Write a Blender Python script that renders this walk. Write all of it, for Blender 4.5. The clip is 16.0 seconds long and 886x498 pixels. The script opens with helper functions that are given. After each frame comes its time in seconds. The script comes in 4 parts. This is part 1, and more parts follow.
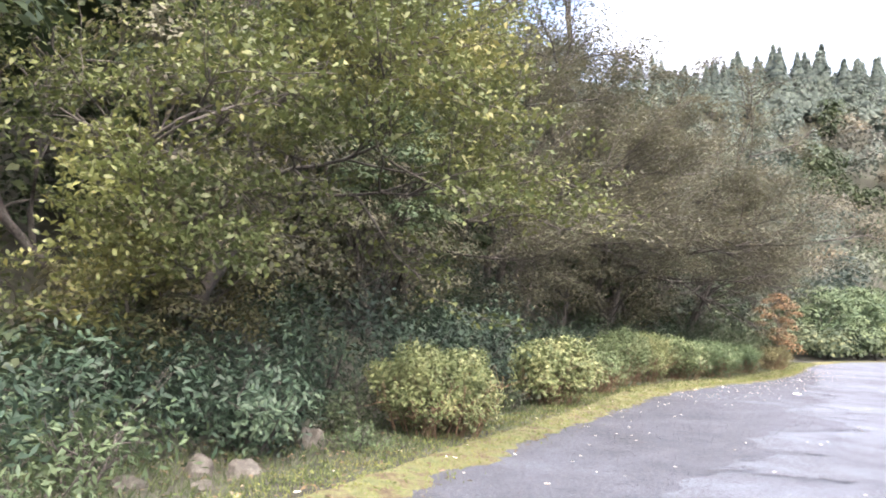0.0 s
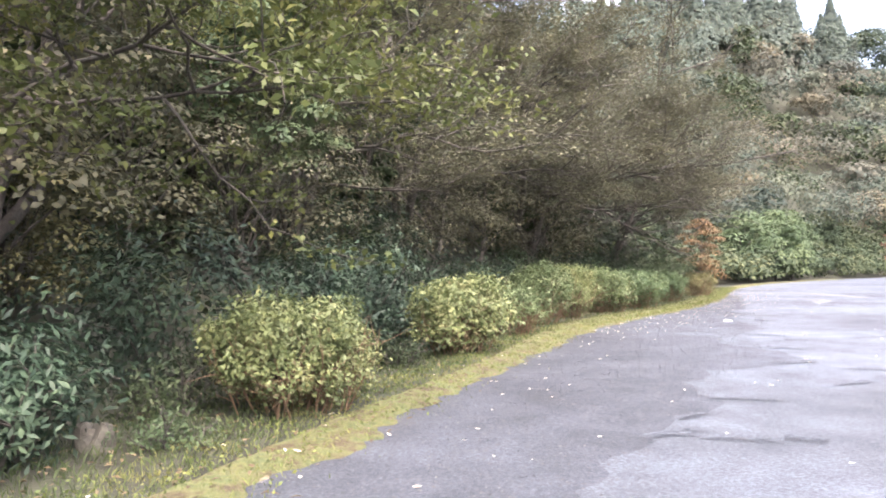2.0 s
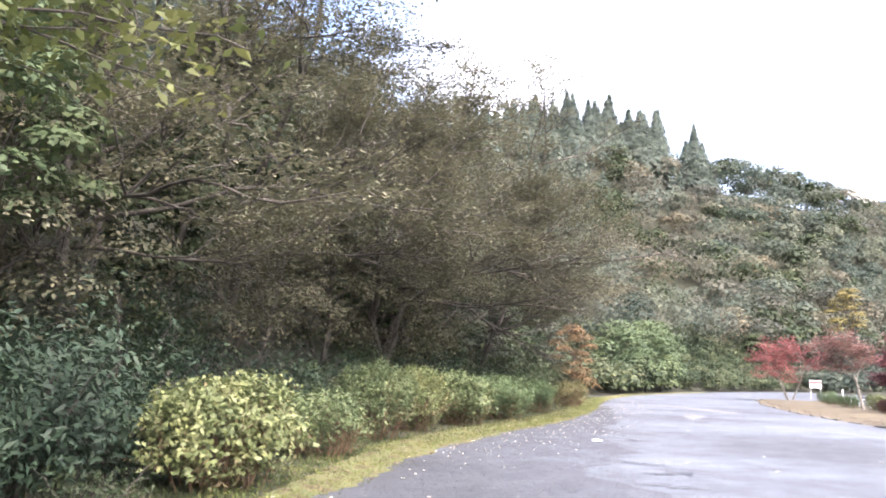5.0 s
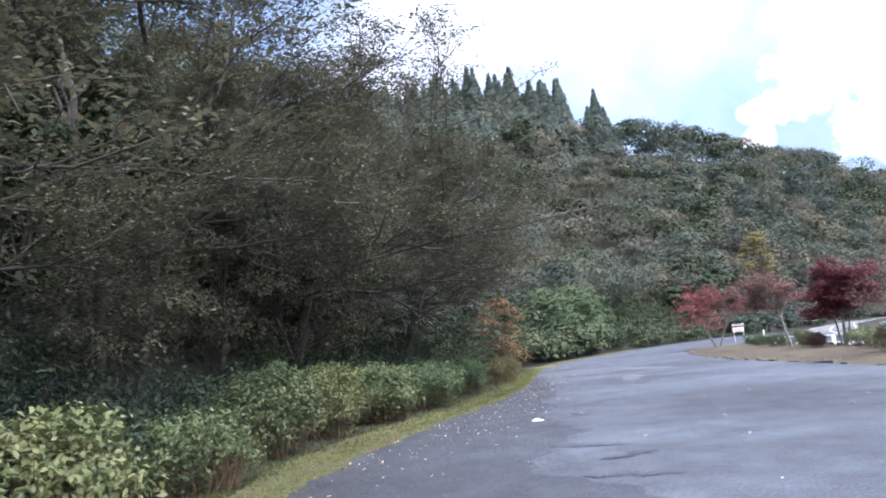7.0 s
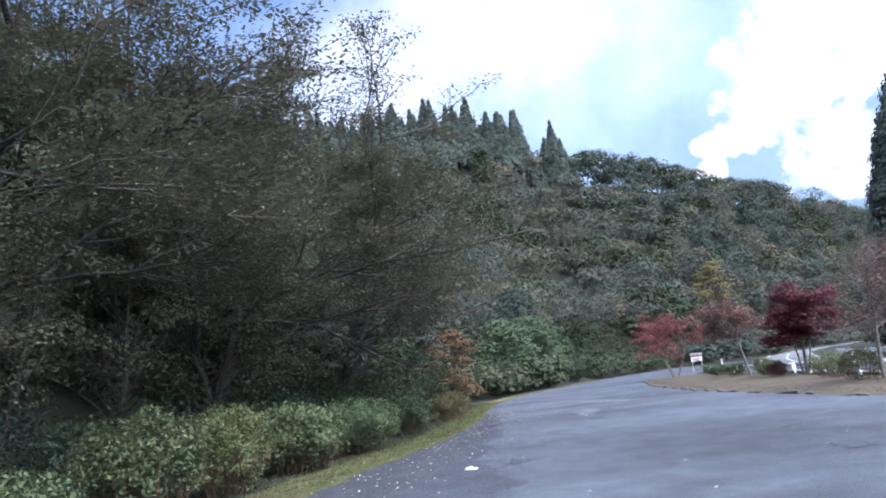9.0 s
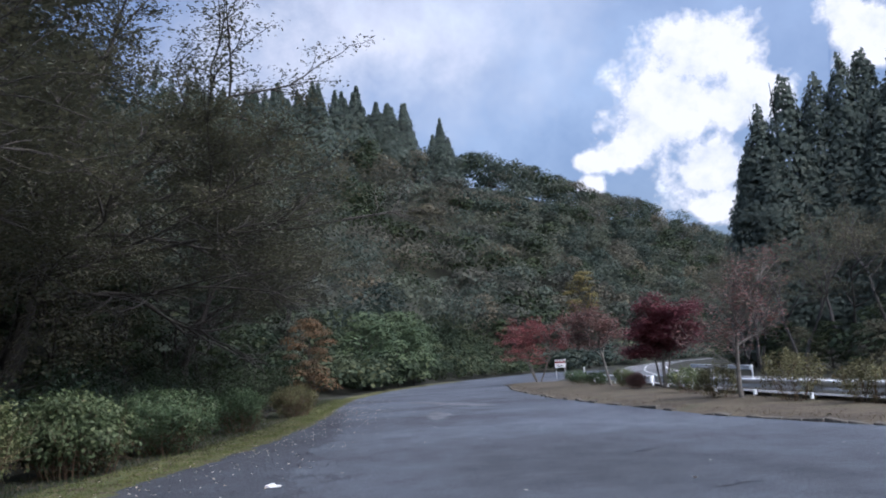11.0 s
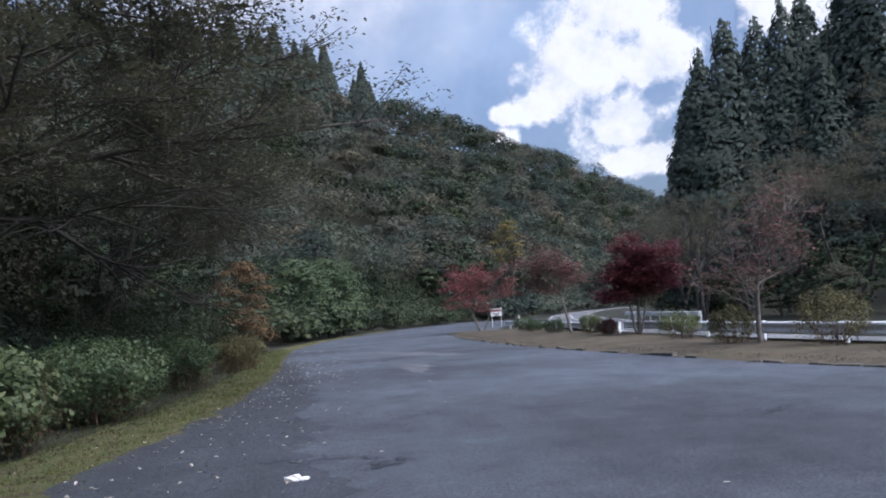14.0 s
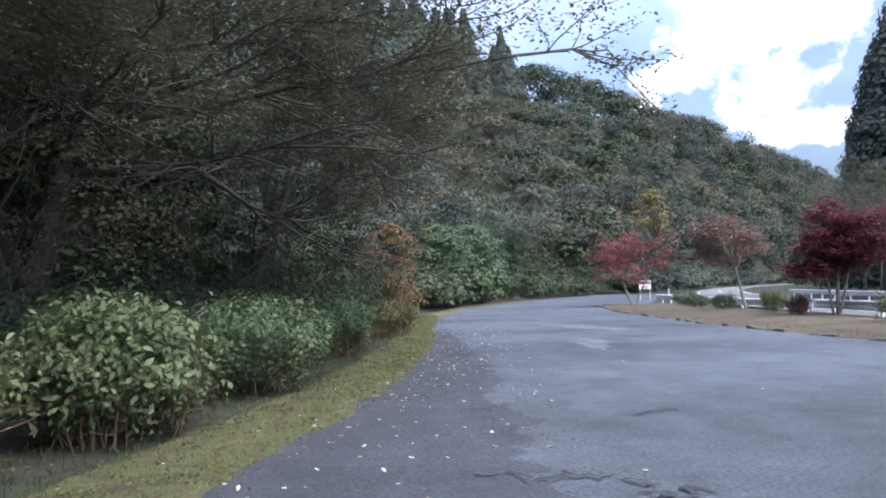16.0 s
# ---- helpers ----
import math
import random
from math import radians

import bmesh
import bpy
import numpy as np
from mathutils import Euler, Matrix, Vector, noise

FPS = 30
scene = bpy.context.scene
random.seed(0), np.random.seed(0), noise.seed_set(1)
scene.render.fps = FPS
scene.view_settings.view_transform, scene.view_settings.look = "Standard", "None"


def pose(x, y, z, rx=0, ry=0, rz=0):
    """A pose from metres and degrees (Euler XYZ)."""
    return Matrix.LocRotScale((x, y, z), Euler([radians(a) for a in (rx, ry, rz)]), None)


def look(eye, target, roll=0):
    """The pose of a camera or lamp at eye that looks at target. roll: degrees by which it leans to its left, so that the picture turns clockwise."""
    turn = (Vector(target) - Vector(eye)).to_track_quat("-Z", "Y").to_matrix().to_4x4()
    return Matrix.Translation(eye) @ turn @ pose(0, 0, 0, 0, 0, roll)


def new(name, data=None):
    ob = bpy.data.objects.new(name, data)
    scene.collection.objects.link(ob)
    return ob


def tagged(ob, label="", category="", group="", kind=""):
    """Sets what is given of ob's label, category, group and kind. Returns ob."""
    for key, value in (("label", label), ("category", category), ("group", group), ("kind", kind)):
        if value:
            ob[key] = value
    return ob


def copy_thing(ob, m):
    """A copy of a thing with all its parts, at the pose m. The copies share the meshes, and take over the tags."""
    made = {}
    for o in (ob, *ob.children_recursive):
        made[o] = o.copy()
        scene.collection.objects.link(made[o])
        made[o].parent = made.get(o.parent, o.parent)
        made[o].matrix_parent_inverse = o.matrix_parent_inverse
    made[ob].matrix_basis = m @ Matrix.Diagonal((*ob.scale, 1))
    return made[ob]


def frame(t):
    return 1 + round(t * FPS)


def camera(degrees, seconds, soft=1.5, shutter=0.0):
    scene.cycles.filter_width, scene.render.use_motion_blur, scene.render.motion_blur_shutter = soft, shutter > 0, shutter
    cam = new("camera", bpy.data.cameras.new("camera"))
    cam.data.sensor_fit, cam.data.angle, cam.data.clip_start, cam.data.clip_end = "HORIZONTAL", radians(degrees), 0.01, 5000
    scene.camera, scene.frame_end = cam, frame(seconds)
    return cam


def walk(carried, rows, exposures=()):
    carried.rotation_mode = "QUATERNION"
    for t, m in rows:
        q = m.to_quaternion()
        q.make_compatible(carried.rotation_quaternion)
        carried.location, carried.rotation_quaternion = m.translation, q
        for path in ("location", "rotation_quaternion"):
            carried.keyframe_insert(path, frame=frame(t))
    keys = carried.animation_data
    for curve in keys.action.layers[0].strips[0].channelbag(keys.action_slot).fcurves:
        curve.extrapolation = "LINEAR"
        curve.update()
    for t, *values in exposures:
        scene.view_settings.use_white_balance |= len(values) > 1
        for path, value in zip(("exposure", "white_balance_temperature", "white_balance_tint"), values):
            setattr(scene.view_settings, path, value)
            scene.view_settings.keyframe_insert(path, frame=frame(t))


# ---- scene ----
cam = camera(60.15, 16.0, soft=1.9)
PATH = [
    (0.0, -0.000, -0.000, 1.521, 95.74, -2.88, 0.80),
    (0.5, 0.242, 0.585, 1.501, 95.38, -3.81, -0.85),
    (1.0, 0.452, 1.212, 1.490, 93.21, -0.32, -6.19),
    (1.5, 0.623, 1.909, 1.493, 93.77, 1.32, 0.82),
    (2.0, 0.792, 2.557, 1.489, 91.61, 0.35, -4.33),
    (2.5, 1.043, 3.150, 1.491, 93.23, -1.29, -1.11),
    (3.0, 1.272, 3.714, 1.477, 97.19, -5.97, -5.88),
    (5.5, 2.805, 6.739, 1.497, 100.32, 0.72, -15.26),
    (6.0, 3.063, 7.341, 1.515, 102.04, 5.37, -14.86),
    (6.5, 3.287, 7.926, 1.530, 100.92, 6.10, -18.26),
    (7.0, 3.519, 8.477, 1.513, 98.10, 5.74, -18.24),
    (7.5, 3.738, 9.011, 1.498, 97.77, 3.20, -21.39),
    (8.0, 4.056, 9.484, 1.489, 99.52, 6.31, -20.60),
    (10.5, 6.391, 11.623, 1.570, 100.67, 4.88, -23.91),
    (11.0, 6.741, 12.224, 1.542, 99.02, 3.37, -30.63),
    (11.5, 7.047, 12.921, 1.509, 96.30, 3.82, -33.58),
    (12.0, 7.159, 13.674, 1.493, 95.68, 4.10, -33.41),
    (12.5, 7.148, 14.415, 1.469, 96.26, 4.10, -32.70),
    (13.0, 7.063, 15.158, 1.468, 96.71, 4.12, -33.28),
    (13.5, 7.061, 15.867, 1.474, 96.25, 4.06, -35.35),
    (14.0, 7.095, 16.586, 1.481, 95.01, 3.78, -37.03),
    (14.5, 7.157, 17.291, 1.489, 93.73, 3.34, -37.17),
    (15.0, 7.260, 17.972, 1.470, 92.18, 2.81, -36.24),
    (15.5, 7.361, 18.663, 1.482, 91.73, 2.39, -33.65),
    (16.0, 7.552, 19.334, 1.474, 93.18, 1.77, -27.29),
]
EXPOSURES = [
    (0.0, 2.6, 6200, 17),
    (3.0, 2.62, 6250, 17),
    (5.5, 2.5, 6080, 16),
    (6.0, 2.28, 5950, 15),
    (6.5, 1.82, 5800, 14),
    (7.0, 1.48, 5400, 13),
    (8.0, 1.25, 5150, 12),
    (10.5, 0.75, 5100, 12),
    (11.0, 0.36, 5250, 12),
    (12.5, 0.27, 5280, 12),
    (14.5, 0.38, 5250, 12),
    (15.0, 0.52, 5200, 12),
    (15.5, 0.75, 5220, 12),
    (16.0, 1.15, 5300, 12),
]
walk(cam, [(t, pose(x, y, z, rx, ry, rz)) for t, x, y, z, rx, ry, rz in PATH], EXPOSURES)

# ---- world, sun ----
world = bpy.data.worlds.new("sky")
scene.world = world
world.use_nodes = True
wn = world.node_tree.nodes
sky = wn.new("ShaderNodeTexSky")
sky.sky_type, sky.sun_disc = "NISHITA", False
SUN_ELEVATION, SUN_AZIMUTH = 54.0, 165.0
sky.sun_elevation, sky.sun_rotation = radians(SUN_ELEVATION), radians(SUN_AZIMUTH)
sky.air_density, sky.dust_density, sky.ozone_density = 0.9, 8.0, 0.3
world.node_tree.links.new(sky.outputs[0], wn["Background"].inputs[0])
wn["Background"].inputs[1].default_value = 0.15
sun = new("sun", bpy.data.lights.new("sun", "SUN"))
sun.data.energy, sun.data.angle, sun.data.color = 1.3, radians(100), (1.0, 0.96, 0.92)
sun_way = Vector((math.sin(radians(SUN_AZIMUTH)), math.cos(radians(SUN_AZIMUTH)), math.tan(radians(SUN_ELEVATION))))
sun.matrix_world = look(sun_way * 100, (0, 0, 0))

rng = np.random.default_rng(11)


# ---- materials ----
def material(name):
    m = bpy.data.materials.new(name)
    m.use_nodes = True
    t = m.node_tree
    return m, t, t.nodes["Principled BSDF"]


def node(t, kind, **sockets):
    n = t.nodes.new(kind)
    for key, value in sockets.items():
        n.inputs[key.replace("_", " ")].default_value = value
    return n


def ramp(t, source, stops):
    n = t.nodes.new("ShaderNodeValToRGB")
    e = n.color_ramp.elements
    while len(e) < len(stops):
        e.new(0.5)
    for k, (at, c) in enumerate(stops):
        e[k].position, e[k].color = at, (*c, 1)
    t.links.new(source, n.inputs[0])
    return n


def noise_at(t, scale, detail=4.0, rough=0.6, where="Object"):
    co = t.nodes.new("ShaderNodeTexCoord")
    n = node(t, "ShaderNodeTexNoise", Scale=scale, Detail=detail, Roughness=rough)
    t.links.new(co.outputs[where], n.inputs["Vector"])
    return n


def mix_colour(t, fac, a, b, how="MIX"):
    n = t.nodes.new("ShaderNodeMix")
    n.data_type, n.blend_type = "RGBA", how
    for value, k in ((fac, 0), (a, 6), (b, 7)):
        if isinstance(value, (float, int)):
            n.inputs[k].default_value = value
        elif isinstance(value, tuple):
            n.inputs[k].default_value = (*value, 1)
        else:
            t.links.new(value, n.inputs[k])
    return n.outputs[2]


def bump(t, bsdf, source, strength, distance=0.02):
    n = node(t, "ShaderNodeBump", Strength=strength, Distance=distance)
    t.links.new(source, n.inputs["Height"])
    t.links.new(n.outputs[0], bsdf.inputs["Normal"])


def leaf_material(name, dark, mid, bright, rough=0.5, through_light=0.3, patch=0.5, gloss=0.5, crowns=False):
    """Leaves: tone by clump and by single leaf, with light through the blade."""
    m, t, b = material(name)
    clump = noise_at(t, patch, 3.0)
    geo = t.nodes.new("ShaderNodeNewGeometry")
    base = ramp(t, clump.outputs[0], [(0.32, dark), (0.52, mid), (0.72, bright)])
    single = ramp(t, geo.outputs["Random Per Island"], [(0.0, (0.8, 0.83, 0.82)), (0.6, (1.0, 1.0, 1.0)), (1.0, (1.2, 1.15, 1.06))])
    colour = mix_colour(t, 1.0, base.outputs[0], single.outputs[0], "MULTIPLY")
    if crowns:
        at = t.nodes.new("ShaderNodeAttribute")
        at.attribute_name = "crown_tone"
        species = ramp(t, at.outputs["Fac"], [(0.0, (0.58, 0.64, 0.68)), (0.45, (0.9, 0.94, 0.94)), (0.8, (1.1, 1.06, 1.02)), (1.0, (1.35, 1.24, 1.1))])
        colour = mix_colour(t, 1.0, colour, species.outputs[0], "MULTIPLY")
    t.links.new(colour, b.inputs["Base Color"])
    b.inputs["Roughness"].default_value = rough
    b.inputs["Specular IOR Level"].default_value = gloss * 0.7
    tr = t.nodes.new("ShaderNodeBsdfTranslucent")
    t.links.new(colour, tr.inputs[0])
    mx = t.nodes.new("ShaderNodeMixShader")
    mx.inputs[0].default_value = through_light
    t.links.new(b.outputs[0], mx.inputs[1])
    t.links.new(tr.outputs[0], mx.inputs[2])
    t.links.new(mx.outputs[0], t.nodes["Material Output"].inputs[0])
    return m


def rough_material(name, stops, scale, rough=0.9, relief=0.4, distance=0.02, fine=8.0):
    m, t, b = material(name)
    big, small = noise_at(t, scale, 6.0, 0.65), noise_at(t, scale * fine, 5.0, 0.7)
    base = ramp(t, big.outputs[0], stops)
    grain = ramp(t, small.outputs[0], [(0.3, (0.62, 0.62, 0.62)), (0.7, (1.35, 1.35, 1.35))])
    t.links.new(mix_colour(t, 1.0, base.outputs[0], grain.outputs[0], "MULTIPLY"), b.inputs["Base Color"])
    b.inputs["Roughness"].default_value = rough
    bump(t, b, small.outputs[0], relief, distance)
    return m


def asphalt_material(name, tone):
    """Old parking-lot asphalt: worn pale areas, darker edges of wear, coarse stone grain."""
    m, t, b = material(name)
    worn, mid, grain, speck = noise_at(t, 0.16, 5.0, 0.55), noise_at(t, 1.3, 6.0, 0.7), noise_at(t, 26.0, 6.0, 0.85), noise_at(t, 140.0, 2.0, 0.6)
    base = ramp(t, worn.outputs[0], [(0.35, tuple(c * 0.68 for c in tone)), (0.5, tone), (0.68, tuple(c * 1.35 for c in tone))])
    patches = ramp(t, mid.outputs[0], [(0.3, (0.66, 0.66, 0.66)), (0.52, (1.0, 1.0, 1.0)), (0.72, (1.36, 1.36, 1.35))])
    stones = ramp(t, grain.outputs[0], [(0.33, (0.3, 0.3, 0.31)), (0.5, (0.95, 0.95, 0.95)), (0.66, (2.2, 2.18, 2.14))])
    c = mix_colour(t, 1.0, base.outputs[0], patches.outputs[0], "MULTIPLY")
    c = mix_colour(t, 0.9, c, stones.outputs[0], "MULTIPLY")
    t.links.new(c, b.inputs["Base Color"])
    gloss = ramp(t, worn.outputs[0], [(0.35, (0.88, 0.88, 0.88)), (0.7, (0.74, 0.74, 0.74))])
    t.links.new(gloss.outputs[0], b.inputs["Roughness"])
    add = t.nodes.new("ShaderNodeMath")
    add.operation = "ADD"
    t.links.new(grain.outputs[0], add.inputs[0])
    t.links.new(mid.outputs[0], add.inputs[1])
    bump(t, b, add.outputs[0], 0.9, 0.02)
    return m


ASPHALT = asphalt_material("asphalt", (0.071, 0.081, 0.099))
ASPHALT_ROAD = asphalt_material("asphalt_road", (0.15, 0.153, 0.16))
ASPHALT_PALE = asphalt_material("asphalt_pale", (0.118, 0.122, 0.132))
ASPHALT_BROKEN = asphalt_material("asphalt_broken", (0.045, 0.051, 0.064))
SOIL = rough_material("forest_floor", [(0.35, (0.02, 0.02, 0.012)), (0.55, (0.03, 0.031, 0.018)), (0.7, (0.036, 0.046, 0.022))], 0.5, 0.95, 0.8, 0.05)
MOSS = rough_material("moss", [(0.34, (0.075, 0.055, 0.032)), (0.45, (0.115, 0.10, 0.045)), (0.54, (0.135, 0.142, 0.05)), (0.66, (0.075, 0.098, 0.036))], 3.4, 0.95, 1.0, 0.06, 9.0)
DRY_TURF = rough_material("dry_turf", [(0.35, (0.055, 0.044, 0.03)), (0.55, (0.1, 0.08, 0.05)), (0.72, (0.07, 0.07, 0.038))], 0.6, 0.95, 0.8, 0.04, 16.0)
BARK = rough_material("bark", [(0.35, (0.03, 0.026, 0.022)), (0.55, (0.06, 0.053, 0.045)), (0.72, (0.10, 0.095, 0.08))], 3.0, 0.9, 0.9, 0.03)
PALE_BARK = rough_material("pale_bark", [(0.35, (0.11, 0.10, 0.09)), (0.55, (0.18, 0.165, 0.145)), (0.72, (0.25, 0.235, 0.21))], 3.0, 0.85, 0.6, 0.02)
GREY_BARK = rough_material("grey_bark", [(0.35, (0.05, 0.047, 0.044)), (0.55, (0.085, 0.08, 0.075)), (0.72, (0.13, 0.125, 0.115))], 3.0, 0.9, 0.8, 0.03)
STEM = rough_material("shrub_stem", [(0.35, (0.07, 0.045, 0.025)), (0.6, (0.15, 0.095, 0.055)), (0.75, (0.2, 0.14, 0.09))], 6.0, 0.85, 0.4, 0.01)
ROCK = rough_material("rock", [(0.35, (0.035, 0.031, 0.024)), (0.55, (0.06, 0.056, 0.045)), (0.72, (0.1, 0.096, 0.08))], 4.0, 0.85, 0.6, 0.02)
STEEL = rough_material("galvanised_steel", [(0.35, (0.72, 0.75, 0.78)), (0.6, (0.8, 0.83, 0.86)), (0.75, (0.84, 0.86, 0.88))], 3.0, 0.45, 0.1, 0.004)
STEEL.node_tree.nodes["Principled BSDF"].inputs["Metallic"].default_value = 0.0
PAINT = rough_material("white_paint", [(0.3, (0.6, 0.6, 0.58)), (0.55, (0.78, 0.78, 0.77)), (0.75, (0.82, 0.82, 0.8))], 2.5, 0.6, 0.15, 0.004)
SIGN_RED = rough_material("sign_red", [(0.3, (0.2, 0.05, 0.05)), (0.7, (0.26, 0.07, 0.065))], 2.0, 0.5, 0.1, 0.004)
PAPER = rough_material("paper", [(0.3, (0.72, 0.72, 0.70)), (0.7, (0.85, 0.85, 0.84))], 12.0, 0.8, 0.3, 0.01)
KERB = rough_material("kerb_stone", [(0.35, (0.08, 0.073, 0.06)), (0.55, (0.15, 0.137, 0.115)), (0.72, (0.25, 0.235, 0.2))], 2.0, 0.9, 0.5, 0.01)

LEAF_OLIVE = leaf_material("leaf_olive", (0.046, 0.063, 0.022), (0.09, 0.108, 0.036), (0.168, 0.162, 0.055), 0.5, 0.35, 0.7, 0.45)
LEAF_CHERRY = leaf_material("leaf_cherry", (0.052, 0.055, 0.034), (0.104, 0.104, 0.065), (0.182, 0.168, 0.107), 0.55, 0.3, 0.9, 0.4)
LEAF_HEDGE = leaf_material("leaf_hedge", (0.085, 0.112, 0.046), (0.155, 0.182, 0.078), (0.26, 0.265, 0.13), 0.5, 0.25, 1.6, 0.45)
LEAF_HEDGE_DEEP = leaf_material("leaf_hedge_deep", (0.05, 0.082, 0.04), (0.088, 0.13, 0.062), (0.14, 0.18, 0.09), 0.48, 0.25, 1.6, 0.45)
LEAF_HEDGE_MID = leaf_material("leaf_hedge_mid", (0.062, 0.09, 0.042), (0.108, 0.142, 0.066), (0.17, 0.2, 0.1), 0.5, 0.25, 1.6, 0.4)
LEAF_HEDGE_BROWN = leaf_material("leaf_hedge_brown", (0.085, 0.085, 0.042), (0.14, 0.132, 0.065), (0.2, 0.19, 0.095), 0.6, 0.2, 1.6, 0.3)
LEAF_HEDGE_DRY = leaf_material("leaf_hedge_dry", (0.07, 0.058, 0.032), (0.11, 0.092, 0.05), (0.16, 0.14, 0.075), 0.65, 0.2, 1.6, 0.25)
LEAF_EVERGREEN = leaf_material("leaf_evergreen", (0.014, 0.026, 0.017), (0.03, 0.052, 0.032), (0.07, 0.1, 0.06), 0.5, 0.15, 0.8, 0.3)
LEAF_BUSH = leaf_material("leaf_bush", (0.05, 0.052, 0.024), (0.092, 0.092, 0.042), (0.16, 0.15, 0.068), 0.5, 0.25, 1.4, 0.4)
LEAF_FOREST = leaf_material("leaf_forest", (0.022, 0.034, 0.017), (0.038, 0.054, 0.025), (0.068, 0.08, 0.033), 0.55, 0.25, 0.25, 0.3)
# Both hill leaf colours are paled to blue-grey: distance haze painted into the base.
LEAF_HILL_HAZY = leaf_material("leaf_hill_hazy", (0.06, 0.077, 0.064), (0.096, 0.115, 0.094), (0.142, 0.152, 0.117), 0.7, 0.4, 0.06, 0.2, crowns=True)
LEAF_HILL_BROWN_HAZY = leaf_material("leaf_hill_brown_hazy", (0.088, 0.09, 0.074), (0.125, 0.122, 0.098), (0.17, 0.156, 0.118), 0.7, 0.4, 0.08, 0.2, crowns=True)
LEAF_FOOT = leaf_material("leaf_foot", (0.042, 0.057, 0.036), (0.072, 0.092, 0.055), (0.112, 0.128, 0.076), 0.7, 0.35, 0.2, 0.2, crowns=True)
LEAF_WOOD = leaf_material("leaf_wood", (0.072, 0.088, 0.07), (0.112, 0.13, 0.1), (0.165, 0.172, 0.125), 0.7, 0.4, 0.06, 0.2)
LEAF_WOOD_BROWN = leaf_material("leaf_wood_brown", (0.1, 0.1, 0.073), (0.142, 0.136, 0.095), (0.19, 0.168, 0.112), 0.7, 0.4, 0.08, 0.2)
LEAF_BRIGHT = leaf_material("leaf_bright", (0.05, 0.08, 0.042), (0.085, 0.118, 0.06), (0.135, 0.165, 0.08), 0.55, 0.3, 0.3, 0.3)
# Cedar leaves lightened and blued beyond real foliage; the colour includes painted haze.
LEAF_CEDAR_HAZY = leaf_material("leaf_cedar_hazy", (0.1, 0.126, 0.112), (0.14, 0.168, 0.145), (0.185, 0.205, 0.17), 0.8, 0.5, 0.15, 0.15)
LEAF_RED = leaf_material("leaf_red", (0.095, 0.03, 0.04), (0.15, 0.048, 0.06), (0.215, 0.08, 0.088), 0.55, 0.35, 0.9, 0.3)
LEAF_RUSSET = leaf_material("leaf_russet", (0.13, 0.072, 0.066), (0.2, 0.112, 0.1), (0.27, 0.165, 0.145), 0.55, 0.35, 0.9, 0.3)
LEAF_ROSE = leaf_material("leaf_rose", (0.16, 0.045, 0.048), (0.25, 0.085, 0.085), (0.34, 0.14, 0.13), 0.55, 0.35, 0.9, 0.3)
LEAF_ORANGE = leaf_material("leaf_orange", (0.085, 0.062, 0.034), (0.135, 0.086, 0.044), (0.185, 0.115, 0.056), 0.55, 0.3, 0.5, 0.3)
LEAF_YELLOW = leaf_material("leaf_yellow", (0.1, 0.09, 0.035), (0.16, 0.135, 0.05), (0.22, 0.18, 0.065), 0.55, 0.3, 0.3, 0.3)
LEAF_DRY = leaf_material("leaf_dry", (0.35, 0.26, 0.19), (0.62, 0.56, 0.48), (0.8, 0.77, 0.72), 0.6, 0.1, 3.0, 0.3)
GRASS = leaf_material("grass", (0.075, 0.105, 0.035), (0.13, 0.15, 0.05), (0.2, 0.19, 0.075), 0.6, 0.2, 1.5, 0.3)

GRASS_DARK = leaf_material("grass_dark", (0.035, 0.05, 0.02), (0.06, 0.078, 0.032), (0.1, 0.11, 0.048), 0.6, 0.2, 1.5, 0.3)
LEAF_LITTER = leaf_material("leaf_litter", (0.07, 0.05, 0.03), (0.13, 0.098, 0.06), (0.25, 0.2, 0.14), 0.7, 0.1, 2.0, 0.2)
GRAVEL = leaf_material("gravel", (0.05, 0.051, 0.055), (0.1, 0.1, 0.106), (0.2, 0.2, 0.208), 0.85, 0.0, 3.0, 0.2)

LEAF_STRAW = leaf_material("leaf_straw", (0.06, 0.048, 0.03), (0.1, 0.08, 0.05), (0.15, 0.125, 0.078), 0.7, 0.1, 1.2, 0.2)


# ---- building helpers ----
def mesh_of(name, verts, faces, mat, flat=False):
    me = bpy.data.meshes.new(name)
    verts, faces = np.asarray(verts, "f4"), np.asarray(faces, "i4")
    n, k = faces.shape
    me.vertices.add(len(verts))
    me.vertices.foreach_set("co", verts.ravel())
    me.loops.add(n * k)
    me.loops.foreach_set("vertex_index", faces.ravel())
    me.polygons.add(n)
    me.polygons.foreach_set("loop_start", np.arange(0, n * k, k, dtype="i4"))
    me.materials.append(mat)
    me.update(calc_edges=True)
    if flat:
        me.shade_flat()
    return me


class Shape:
    """Collects quads for one mesh."""

    def __init__(self):
        self.v, self.f, self.n = [], [], 0

    def add(self, v, f):
        v, f = np.asarray(v, float), np.asarray(f, int)
        self.v.append(v)
        self.f.append(f + self.n)
        self.n += len(v)

    def mesh(self, name, mat, flat=False):
        return mesh_of(name, np.concatenate(self.v), np.concatenate(self.f), mat, flat)


def child(name, me, parent, label="", kind=""):
    ob = new(name, me)
    ob.parent = parent
    return tagged(ob, label, kind=kind)


def thing(name, label, category, group="", at=(0, 0, 0), turn=0.0, kind=""):
    ob = new(name)
    ob.matrix_world = pose(*at, 0, 0, turn)
    ob.empty_display_size = 0.2
    return tagged(ob, label, category, group, kind)


def unit(a):
    return a / np.maximum(np.linalg.norm(a, axis=-1, keepdims=True), 1e-9)


